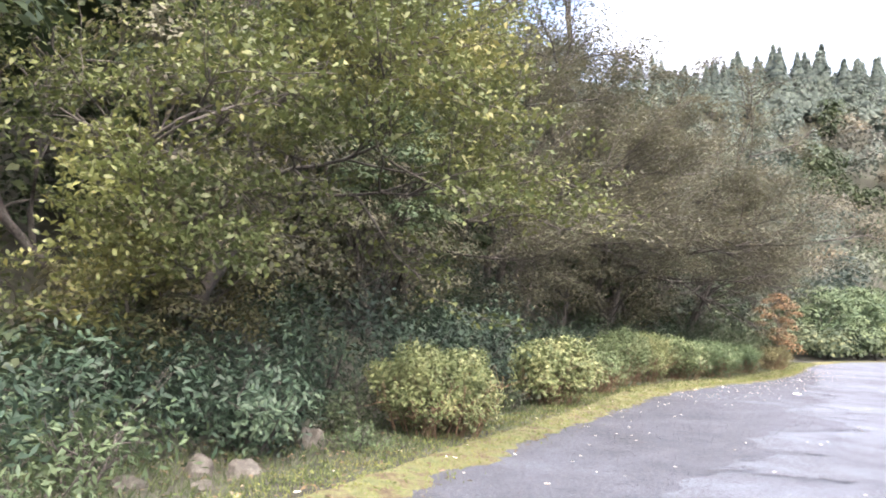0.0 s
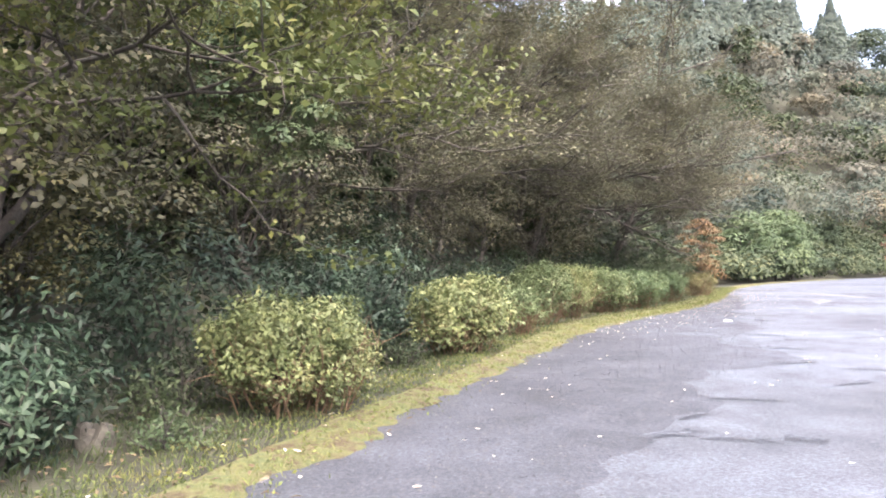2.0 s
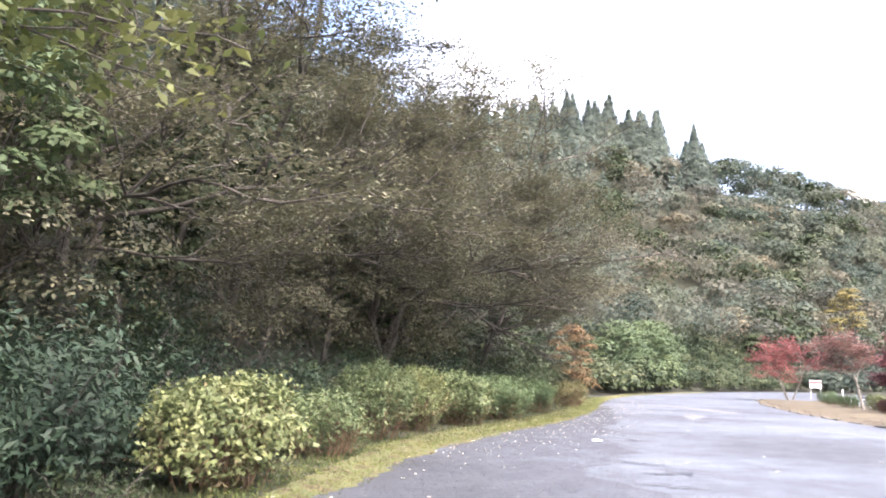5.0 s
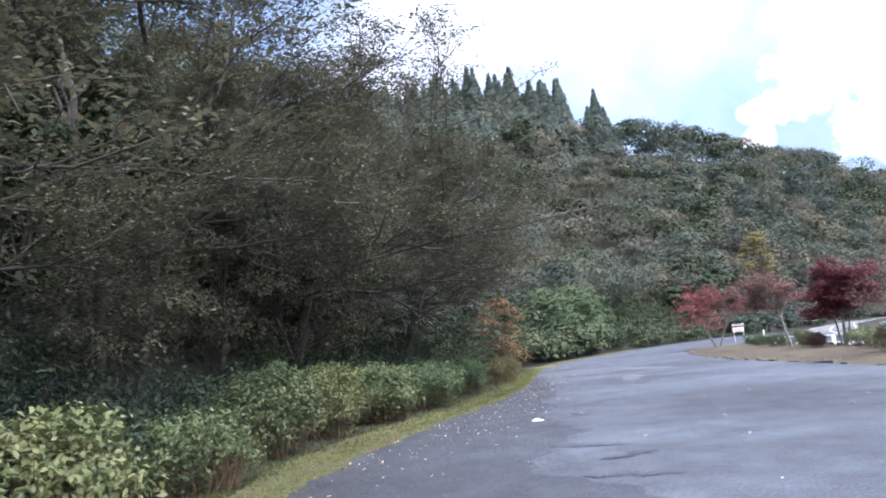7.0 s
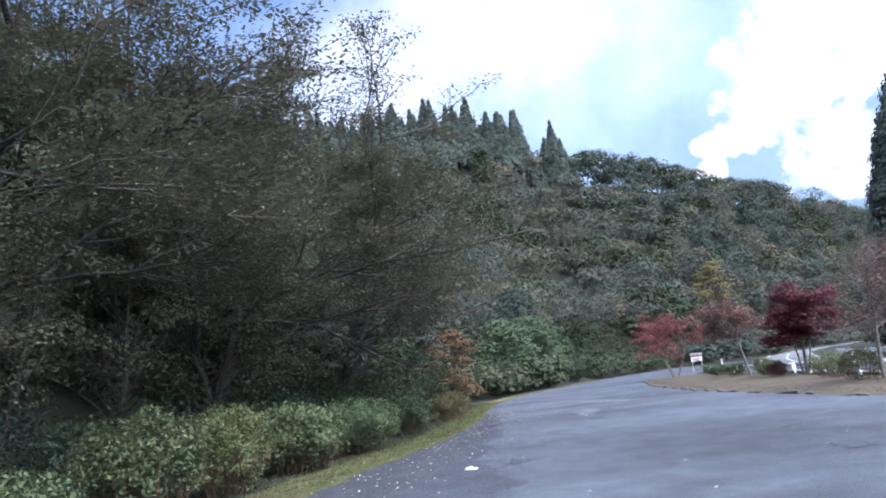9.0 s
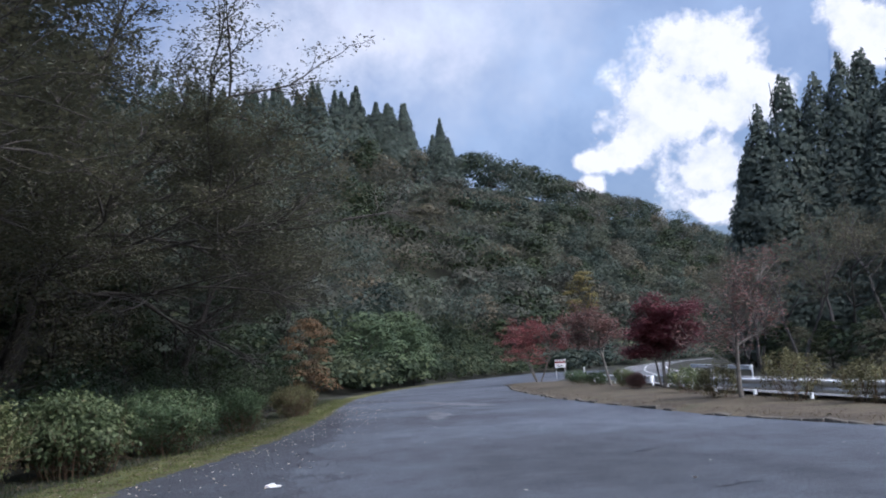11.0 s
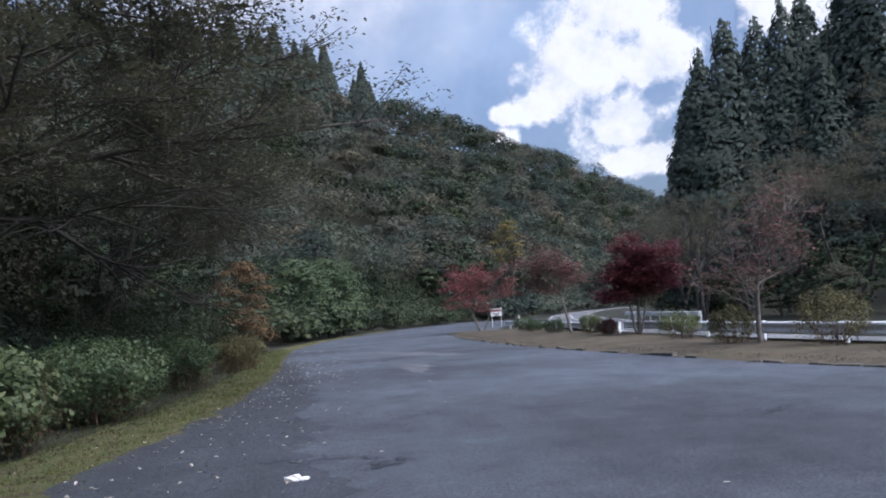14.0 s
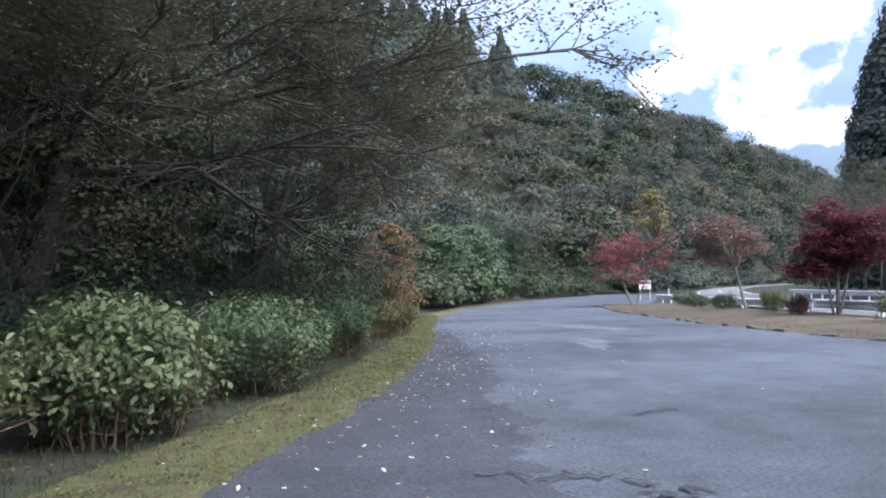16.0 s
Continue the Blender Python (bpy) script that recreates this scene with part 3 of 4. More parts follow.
# ---- trees ----
def broad_tree(name, label, at, stems, limbs, twigs, leaf_mat, per_tip, leaf_size, blur, bark=BARK, group="", aspect=0.5, lift=0.02, extra=(), floor=0.5, sway=0.12, flat=0.68):
    """Stems from the foot, each (way, length, radius); limbs: side limbs a stem, their length; then twigs and leaves."""
    ob = thing(name, label, "tree", group, at)
    s, tips = Shape(), []
    for way, length, r in stems:
        p, w = limb(s, (rng.normal() * 0.1, rng.normal() * 0.1, -0.3), way, length, r, r * 0.3, 0.03, sway, 10, 8)
        branch_out(s, p[2:], w[2:], r * 0.42, limbs[1], 3, 1.0, lift, tips, limbs[0], 0.14)
    for start, way, length, r in extra:
        p, w = limb(s, start, way, length, r * 0.8, r * 0.2, 0.01, 0.13, 10, 7)
        branch_out(s, p[2:], w[2:], r * 0.35, length * 0.36, 2, 0.9, lift, tips, twigs + 2, 0.18)
    child("trunk", s.mesh("trunk", bark), ob)
    t = np.concatenate(tips)
    t = t[t[:, 2] > floor]
    n = len(t) * per_tip
    q = np.repeat(t, per_tip, 0) + np.clip(rng.normal(size=(n, 3)), -1.5, 1.5) * blur * np.array([1.0, 1.0, 0.34])
    child("crown", mesh_of("crown", *leaves(q, leaf_size, aspect, np.tile([[0, 0, 1.0]], (n, 1)), flat), leaf_mat), ob, kind="stuff")
    return ob


CHERRIES = "cherry trees along the lot"
x, y = -4.6, 12.2
broad_tree("roadside_tree", "leaning tree with olive and yellow leaves over the shrubs", (x, y, ground_z(x, y)),
           [((0.35, -0.35, 1.0), 5.5, 0.14), ((-0.5, -0.3, 1.0), 5.0, 0.12), ((0.2, 0.5, 1.0), 6.5, 0.13)], (4, 2.6), 6, LEAF_OLIVE, 15, 0.09, 0.19, group=CHERRIES, lift=0.015, flat=0.5,
           extra=[((0.3, -0.6, 2.0), (0.78, -0.6, 0.08), 4.8, 0.06), ((0.0, -0.4, 2.4), (0.2, -0.9, 0.15), 4.5, 0.06), ((0.4, -0.3, 2.6), (0.92, -0.35, 0.0), 4.4, 0.06), ((0.2, -0.2, 1.5), (-0.35, -0.9, -0.05), 4.5, 0.05),
                  ((0.5, -0.4, 3.4), (0.8, -0.5, 0.35), 4.8, 0.06), ((0.5, -0.2, 3.6), (0.95, -0.1, 0.45), 3.8, 0.06), ((0.2, -0.5, 3.2), (0.45, -0.85, 0.4), 4.8, 0.06), ((0.8, 0.1, 4.2), (0.9, -0.25, 0.6), 3.6, 0.06),
                  ((-0.3, -0.4, 2.6), (-0.3, -0.9, 0.35), 4.5, 0.05), ((0.2, -0.4, 1.2), (0.55, -0.85, -0.05), 3.4, 0.045), ((0.3, -0.3, 4.0), (0.6, -0.7, 0.75), 5.0, 0.06)])
x, y = -1.8, 22.8
broad_tree("cherry_tree", "spreading cherry tree with sparse brown-green autumn leaves", (x, y, ground_z(x, y)),
           [((0.2, -0.3, 1.0), 8.5, 0.15), ((0.3, 0.2, 1.0), 8.5, 0.15), ((-0.4, 0.3, 1.0), 9.0, 0.16)], (5, 2.7), 5, LEAF_CHERRY, 19, 0.1, 0.25, group=CHERRIES,
           extra=[((0.5, -0.5, 3.0), (0.75, -0.6, 0.22), 6.0, 0.08), ((0.8, 0, 2.6), (0.98, 0.06, 0.1), 7.2, 0.08), ((0.3, -0.6, 2.3), (0.28, -0.93, 0.16), 7.2, 0.08), ((0.6, -0.2, 3.8), (0.9, -0.3, 0.45), 5.5, 0.07), ((0.4, -0.4, 4.4), (0.5, -0.8, 0.5), 5.5, 0.07), ((0.5, -0.3, 1.9), (0.75, -0.65, 0.0), 4.5, 0.06)])
x, y = 7.2, 37.0
broad_tree("cherry_tree", "large cherry tree with low sweeping limbs and thin brown leaves", (x, y, ground_z(x, y)),
           [((0.32, -0.1, 1.0), 9.0, 0.24), ((0.05, 0.35, 1.0), 9.5, 0.17), ((-0.45, -0.3, 1.0), 9.5, 0.18), ((0.1, -0.4, 1.0), 8.5, 0.17)], (5, 2.5), 6, LEAF_CHERRY, 19, 0.11, 0.25, group=CHERRIES,
           extra=[((0.6, 0, 2.4), (0.98, -0.02, 0.06), 5.2, 0.12), ((0.7, -0.2, 3.0), (0.93, -0.33, 0.14), 9.0, 0.11), ((0.8, -0.2, 3.6), (0.76, -0.58, 0.28), 7.5, 0.11), ((0.4, -0.4, 3.0), (0.6, -0.76, 0.24), 7.0, 0.10), ((0.6, 0.1, 3.6), (0.9, 0.2, 0.2), 6.5, 0.10),
                  ((0.2, -0.4, 2.2), (0.1, -0.97, 0.16), 7.5, 0.10), ((0.8, -0.1, 4.8), (0.85, -0.35, 0.28), 6.0, 0.10), ((0.5, -0.3, 5.2), (0.45, -0.8, 0.35), 6.0, 0.09), ((-0.3, -0.3, 3.4), (-0.45, -0.88, 0.2), 7.0, 0.09), ((0.3, -0.3, 2.6), (0.85, -0.55, 0.02), 6.5, 0.08), ((0.9, -0.1, 4.2), (0.97, -0.1, 0.12), 7.0, 0.1)], lift=0.0, floor=2.3)
x, y = 1.5, 29.0
broad_tree("cherry_tree", "tall spreading cherry tree with sparse brown-green autumn leaves", (x, y, ground_z(x, y)),
           [((0.15, -0.2, 1.0), 10.5, 0.17), ((0.3, 0.3, 1.0), 10.0, 0.16), ((-0.3, -0.1, 1.0), 11.0, 0.16)], (5, 2.7), 5, LEAF_CHERRY, 19, 0.105, 0.25, group=CHERRIES,
           extra=[((0.5, -0.3, 3.5), (0.85, -0.4, 0.3), 6.0, 0.08), ((0.5, -0.3, 2.4), (0.7, -0.7, 0.08), 6.0, 0.08), ((0.6, 0.0, 2.8), (0.98, -0.1, 0.1), 6.0, 0.08), ((0.6, -0.3, 4.8), (0.7, -0.6, 0.3), 5.0, 0.08), ((0.3, -0.4, 3.4), (0.2, -0.95, 0.2), 5.5, 0.08)], floor=1.6)
x, y = 13.5, 45.0
broad_tree("cherry_tree", "spreading cherry tree with sparse brown-green autumn leaves", (x, y, ground_z(x, y)),
           [((0.3, -0.3, 1.0), 6.5, 0.18), ((0.6, 0.1, 1.0), 6.0, 0.16)], (5, 2.6), 5, LEAF_CHERRY, 15, 0.12, 0.25, group=CHERRIES,
           extra=[((0.5, -0.3, 3.0), (0.85, -0.4, 0.35), 5.5, 0.08), ((0.4, -0.4, 2.8), (0.5, -0.85, 0.3), 5.0, 0.08), ((0.6, 0.0, 3.2), (0.98, 0.1, 0.3), 5.0, 0.08)], floor=1.2, lift=0.02)


def forest_tree(name, label, at, tall, wide, leaf_mat, count, size, group, turn=0.0, low=0.25):
    """A dense woodland tree: trunk, limbs, and a crown of several leafy masses with gaps between."""
    ob = thing(name, label, "tree", group, at, turn)
    s = Shape()
    p, w = limb(s, (0, 0, -0.5), (rng.normal() * 0.12, rng.normal() * 0.12, 1), tall * 0.85, tall * 0.018, tall * 0.005, 0.02, 0.06, 8, 7)
    masses = []
    for k in range(20):
        h = low + (0.97 - low) * (k + rng.random()) / 20
        reach = wide / 2 * math.sin(math.pi * min(0.97, 0.25 + 0.72 * (h - low) / (1 - low))) * rng.uniform(0.55, 1.1)
        a = k * 2.4 + rng.normal() * 0.5
        c = np.array([math.cos(a) * reach * 0.75, math.sin(a) * reach * 0.75, h * tall])
        i = int(np.clip(h * 8 - 1, 1, 7))
        limb(s, p[i], c - p[i], np.linalg.norm(c - p[i]), tall * 0.006, tall * 0.002, 0.0, 0.1, 4, 4)
        masses.append((c, rng.uniform(0.13, 0.25) * wide))
    child("trunk", s.mesh("trunk", BARK), ob)
    pick = rng.integers(0, len(masses), count)
    cs, rs = np.array([m[0] for m in masses])[pick], np.array([m[1] for m in masses])[pick]
    d = unit(rng.normal(size=(count, 3)))
    d[:, 2] = np.where(d[:, 2] < -0.25, -d[:, 2], d[:, 2])
    q = cs + d * (rs * rng.uniform(0.5, 1.08, count) ** 0.5)[:, None] * np.array([1, 1, 0.5])
    child("crown", mesh_of("crown", *leaves(q, size, 0.6, d + np.array([0, 0, 0.6]), 0.72), leaf_mat), ob, kind="stuff")
    return ob


WOOD = "wood on the slope behind the lot"
kinds = [forest_tree("forest_tree", "dense dark evergreen woodland tree", (0, 0, 0), 9.0, 6.5, LEAF_FOREST, 3900, 0.3, WOOD),
         forest_tree("forest_tree", "woodland tree with dull green leaves", (0, 0, 0), 10.5, 6.0, LEAF_WOOD, 3800, 0.32, WOOD),
         forest_tree("forest_tree", "woodland tree with brownish autumn leaves", (0, 0, 0), 9.5, 7.0, LEAF_WOOD_BROWN, 3800, 0.25, WOOD),
         forest_tree("forest_tree", "thin-leaved woodland tree in dull autumn olive", (0, 0, 0), 8.0, 7.5, LEAF_CHERRY, 5600, 0.165, WOOD, low=0.18)]
used = [False] * 4
spots = []
for s, d, k, size in [(8, 6, 0, 1.0), (13, 6.5, 0, 0.9), (17, 8.0, 0, 1.0), (20, 6.5, 0, 0.85), (23.5, 9.5, 0, 1.0), (27, 8.0, 0, 0.75), (30, 10, 0, 1.1), (34, 8.5, 0, 0.8), (37, 11, 1, 1.0), (40, 8.5, 0, 0.7), (44, 11, 0, 1.0), (48, 9, 0, 0.8),
                      (52, 8.0, 0, 0.6), (55, 11, 1, 1.0), (57, 6.5, 0, 0.55), (60, 9.5, 0, 0.9), (63, 6.0, 1, 0.6), (66, 10, 2, 0.9), (69, 6.0, 0, 0.65), (74, 8, 1, 0.9), (83, 8, 0, 0.9), (88, 6, 1, 0.7),
                      (26.5, 6.0, 3, 0.75), (30, 7.0, 3, 0.9), (33, 6.2, 3, 0.8), (36.5, 7.5, 3, 0.95), (41.5, 6.5, 3, 0.85), (45.5, 7.0, 3, 1.0), (50, 6.5, 3, 0.9), (54, 7.0, 3, 0.95), (58.5, 7.0, 3, 0.9), (20, 9, 3, 1.0), (14, 8, 3, 1.0), (39, 12, 3, 1.2), (52, 13, 3, 1.2), (28, 12, 3, 1.2),
                      (25, 15, 1, 1.1), (40, 16, 1, 1.1), (56, 16, 0, 1.1)]:
    x, y = at_edge(s, d)
    m = pose(x, y, ground_z(x, y) - 0.1, 0, 0, rng.uniform(0, 360)) @ Matrix.Diagonal((size, size, size, 1))
    if used[k]:
        copy_thing(kinds[k], m)
    else:
        kinds[k].matrix_basis, used[k] = m, True

x, y = 23.2, 55.5
forest_tree("maple_sapling", "small maple turning orange at the wood's edge", (x, y, ground_z(x, y)), 5.0, 4.2, LEAF_ORANGE, 4200, 0.15, "", low=0.15)
for s, d, tall, wide in ((106, 3.5, 7.0, 8.5), (115, 3.0, 8.0, 9.5), (122, 3.0, 7.0, 9.0)):
    x, y = at_edge(s, d)
    forest_tree("broadleaf_tree", "bright green layered broadleaf tree beside the access road", (x, y, ground_z(x, y)), tall, wide, LEAF_BRIGHT, 3600, 0.36, "", low=0.12)

for x, y, tall, wide, mat, count, size, low, label in (
        (-1.9, 18.6, 6.2, 4.2, LEAF_BRIGHT, 6000, 0.13, 0.42, "slender tree with fresh green feathery leaves in the wood"),
        (-4.3, 13.4, 2.9, 3.6, LEAF_BUSH, 9000, 0.075, 0.05, "rounded small-leaved bush turning brown behind the shrubs"),
        (-4.4, 10.6, 2.3, 2.6, LEAF_BUSH, 6500, 0.075, 0.05, "rounded small-leaved bush turning brown behind the shrubs")):
    forest_tree("broadleaf_tree" if tall > 4 else "wild_bush", label, (x, y, ground_z(x, y)), tall, wide, mat, count, size, "", low=low)

# ---- maples on the planted strip ----
MAPLES = "maples on the planted strip"


def maple(label, at, stems, limbs, mat, per_tip, blur, size=0.12, bark=PALE_BARK):
    return broad_tree("maple_tree", label, at, stems, limbs, 4, mat, per_tip, size, blur, bark, MAPLES, 0.7, 0.04, floor=1.5, sway=0.05)


rng = np.random.default_rng(5)
maple("red-leaved maple with forked pale trunk by the signboard", (46.3, 63.6, 0.1), [((-0.45, 0.2, 1.0), 3.2, 0.08), ((0.3, -0.25, 1.0), 3.3, 0.08), ((-0.1, 0.3, 1.0), 3.2, 0.07)], (5, 1.9), LEAF_ROSE, 4, 0.26, 0.16)
maple("maple with thin russet leaves and one slim trunk", (37.7, 45.6, 0.1), [((-0.05, 0.05, 1.0), 3.6, 0.09)], (6, 1.5), LEAF_RUSSET, 4, 0.24, 0.15)
maple("dense dark red maple with a rounded crown", (34.4, 38.6, 0.1), [((0.02, 0.0, 1.0), 3.3, 0.1), ((-0.16, 0.1, 1.0), 3.2, 0.06), ((0.18, -0.12, 1.0), 3.0, 0.06)], (5, 1.05), LEAF_RED, 11, 0.3, 0.14)
maple("half-bare maple with pale forked branches and russet leaves", (27.3, 28.55, 0.1), [((-0.06, 0.04, 1.0), 3.3, 0.085), ((0.08, -0.1, 1.0), 2.6, 0.045)], (6, 1.45), LEAF_RUSSET, 1, 0.14, 0.11)
maple("dark red maple behind the rail", (36.5, 21.5, 0.0), [((0.1, 0.0, 1.0), 3.8, 0.09)], (5, 1.5), LEAF_RED, 5, 0.24, 0.15)

# ---- cedars ----
CEDARS = "cedar stand beyond the road"


def cedar(at, tall, wide, count, size, label, group, cone=0.75, full=2.1):
    ob = thing("cedar_tree", label, "tree", group, at)
    s = Shape()
    p, w = limb(s, (0, 0, -0.5), (0, 0, 1), tall, tall * 0.014, 0.03, 0.0, 0.01, 8, 7)
    h = 1 - np.power(rng.uniform(0.0, 1.0, count), 0.62) * 0.93
    ang = rng.uniform(0, 2 * np.pi, count)
    arms = 60
    arm_h, arm_a, arm_r = np.sort(rng.uniform(0.1, 1.0, arms)), rng.uniform(0, 2 * np.pi, arms), rng.uniform(0.85, 1.12, arms)
    pick = np.clip(np.searchsorted(arm_h, h), 0, arms - 1)
    ang = np.where(rng.random(count) < 0.3, arm_a[pick] + rng.normal(size=count) * 0.45, ang)
    prof = np.minimum(1.0, np.power((1.02 - h) * full, cone))
    r = wide / 2 * prof * arm_r[pick] * np.power(rng.uniform(0.25, 1.0, count), 0.5)
    q = np.stack([np.cos(ang) * r, np.sin(ang) * r, h * tall - r * 0.25 + rng.normal(size=count) * 0.25], 1)
    for k in range(0, arms, 2):
        z = arm_h[k] * tall
        reach = wide / 2 * min(1.0, ((1.02 - arm_h[k]) * 2.1) ** 0.75) * 0.8
        limb(s, (0, 0, z), (math.cos(arm_a[k]), math.sin(arm_a[k]), -0.1), reach, 0.05, 0.015, 0.0, 0.05, 3, 4)
    child("trunk", s.mesh("trunk", BARK), ob)
    child("crown", mesh_of("crown", *leaves(q, size, 0.55, np.column_stack([np.cos(ang), np.sin(ang), np.full(count, 0.5)]), 0.75), LEAF_CEDAR_HAZY), ob, kind="stuff")
    return ob


tall_cedars = [cedar((0, 0, 0), 24.0, 7.4, 8800, 0.56, "tall dark cedar in a dense stand", CEDARS, 0.8, 2.3) for _ in range(3)]
stand = [(76.8, 63.3, 21.5), (77.4, 62.2, 25), (79.0, 60.0, 28), (80.6, 57.4, 28), (81.5, 55.0, 25.5), (83.0, 53.6, 24.5), (83.4, 51.6, 26), (84.6, 49.5, 29), (85.0, 46.5, 30), (86, 43, 29), (87, 39.5, 30), (88, 36, 28), (88, 32, 30), (89, 28, 28), (89, 23, 30),
         (80.5, 66, 23), (88, 52, 27), (76.5, 60.5, 17), (78, 57.5, 19), (79.5, 54.5, 18), (80.5, 51, 19), (81.5, 47, 20), (82.5, 42, 20), (83, 37, 19), (83.5, 31, 20)]
for i, (x, y, top) in enumerate(stand):
    z = ground_z(x, y)
    k = (top * 1.09 - z) / 24.0
    m = pose(x, y, z, 0, 0, rng.uniform(0, 360)) @ Matrix.Diagonal((0.5 + 0.5 * k, 0.5 + 0.5 * k, k, 1))
    if i < 3:
        tall_cedars[i].matrix_basis = m
    else:
        copy_thing(tall_cedars[i % 3], m)
bare = []
for i, (x, y, tall) in enumerate([(56, 46, 1.0), (60, 41, 1.1), (61, 53, 0.9), (63, 47, 1.1), (57, 35, 1.05), (62, 34, 1.15), (66, 57, 1.0), (69, 60.5, 0.9), (59, 28, 1.0)]):
    m = pose(x, y, ground_z(x, y), 0, 0, rng.uniform(0, 360)) @ Matrix.Diagonal((tall, tall, tall, 1))
    if i < 2:
        bare.append(broad_tree("bare_tree", "nearly bare grey deciduous tree before the cedars", (0, 0, 0), [((0.2, 0.1, 1.0), 8.5, 0.16), ((-0.35, -0.2, 1.0), 7.5, 0.13)], (4, 3.2), 4, LEAF_WOOD_BROWN, 9, 0.15, 0.3, GREY_BARK, "bare trees beyond the road"))
        bare[-1].matrix_basis = m
    else:
        copy_thing(bare[i % 2], m)
for i, (x, y, size) in enumerate([(52, 38, 0.42), (55, 41, 0.4), (58, 45, 0.45), (62, 50, 0.45), (66, 54, 0.5), (71, 59, 0.5), (75, 64, 0.5), (50, 32, 0.4), (49, 26, 0.42), (47, 20, 0.4), (81, 69, 0.55), (88, 76, 0.6), (96, 84, 0.6), (106, 92, 0.7)]):
    copy_thing(kinds[0 if i % 3 else 2], pose(x, y, ground_z(x, y) - 0.6, 0, 0, rng.uniform(0, 360)) @ Matrix.Diagonal((size * 1.2, size * 1.2, size, 1)))


# ---- woods on the far hills ----
def woods(name, label, places, wide, tall, mat, per, size, conical=False, base=0.55):
    """Crowns of a far wood, one mesh."""
    n = len(places)
    z = height(places)
    w = wide * rng.uniform(0.65, 1.4, n)
    hgt = tall * rng.uniform(0.75, 1.25, n)
    pts, ups = [], []
    for i in range(n):
        if conical:
            u = rng.uniform(0.0, 1.0, per) ** 0.6
            a = rng.uniform(0, 2 * np.pi, per)
            r = w[i] / 2 * u * rng.uniform(0.5, 1.05, per)
            q = np.stack([np.cos(a) * r, np.sin(a) * r, hgt[i] * (1.0 - u * 0.85)], 1)
            d = np.stack([np.cos(a), np.sin(a), np.full(per, 0.5)], 1)
        else:
            lobes = unit(rng.normal(size=(9, 3)) + np.array([0, 0, 0.5])) * np.array([w[i] * 0.27, w[i] * 0.27, hgt[i] * 0.2])
            d = unit(rng.normal(size=(per, 3)))
            d[:, 2] = np.where(d[:, 2] < -0.3, -d[:, 2], d[:, 2])
            pick = rng.integers(0, 9, per)
            q = lobes[pick] + d * np.array([w[i] * 0.23, w[i] * 0.23, hgt[i] * 0.2]) * rng.uniform(0.7, 1.05, (per, 1)) + np.array([0, 0, hgt[i] * base])
        pts.append(q + np.array([places[i][0], places[i][1], z[i]]))
        ups.append(d + np.array([0, 0, 0.5]))
    me = mesh_of(name, *leaves(np.concatenate(pts), size, 0.7, np.concatenate(ups), 0.92), mat)
    tone = me.attributes.new("crown_tone", "FLOAT", "POINT")
    tone.data.foreach_set("value", np.repeat(rng.uniform(0.0, 1.0, n), per * 4).astype("f4"))
    return tagged(new(name, me), label, "woods", kind="stuff")


cand = []
for gx_ in np.arange(-60, 430, 6.8):
    for gy_ in np.arange(0, 345, 6.8):
        cand.append((gx_ + rng.normal() * 1.5, gy_ + rng.normal() * 1.5))
cand = np.array(cand)
d_foot, _ = line_side(cand, HILL_FOOT)
d_ridge, _ = line_side(cand, RIDGE)
hill = cand[(d_foot > 4.5) & (d_ridge < 12) & (cand[:, 1] > 20) & ((d_foot > 11) | (cand[:, 1] > 72))]
roll = rng.random(len(hill))
patchy = np.array([noise.noise(Vector((p[0] * 0.03, p[1] * 0.03, 3.0))) for p in hill]) + roll * 0.5
near_ridge = (np.abs(line_side(hill, RIDGE)[0]) < 11) & (hill[:, 0] > 20) & (hill[:, 0] < 128) & (roll < 0.7)
woods("cedar_wood", "row of pointed cedars along the ridge", hill[near_ridge][::1], 6.0, 9.5, LEAF_CEDAR_HAZY, 260, 0.9, True)
rest = hill[~near_ridge]
kind_of = patchy[~near_ridge]
near_hill = np.hypot(rest[:, 0] - 7, rest[:, 1] - 14) < 150
under_cedars = ~near_hill & (rest[:, 0] < 138)
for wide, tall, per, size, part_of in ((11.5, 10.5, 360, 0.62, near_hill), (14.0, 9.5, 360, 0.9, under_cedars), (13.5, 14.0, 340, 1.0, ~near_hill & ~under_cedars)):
    woods("hill_wood", "dense green broadleaf wood on the hillside", rest[part_of & (kind_of < 0.2)], wide, tall, LEAF_HILL_HAZY, per, size)
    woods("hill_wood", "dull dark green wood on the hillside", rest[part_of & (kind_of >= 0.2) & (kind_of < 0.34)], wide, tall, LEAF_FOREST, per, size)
    woods("hill_wood", "brownish autumn trees scattered over the hillside", rest[part_of & (kind_of >= 0.34) & (kind_of < 0.55)], wide, tall, LEAF_HILL_BROWN_HAZY, per, size)
    woods("hill_wood", "lighter green trees on the hillside", rest[part_of & (kind_of >= 0.55)], wide, tall, LEAF_HILL_HAZY, per, size)
ridge_cedar = cedar((0, 0, 0), 14.0, 6.5, 1600, 0.8, "pointed cedar standing on the ridge", "cedars on the ridge", 1.0, 1.05)
RIDGE_TOPS = [(38.5, 145.5, 53.2), (51.8, 157.5, 59.5), (59.8, 164.8, 64.8), (70.4, 172.0, 69.4), (80.9, 179.2, 70.8), (86.9, 183.3, 74.6), (94.5, 187.5, 72.9), (99.3, 190.0, 73.9), (106.8, 194.0, 76.2), (123.3, 202.8, 76.6)]
crest = dense(RIDGE_TOPS[:-1], 2.8)
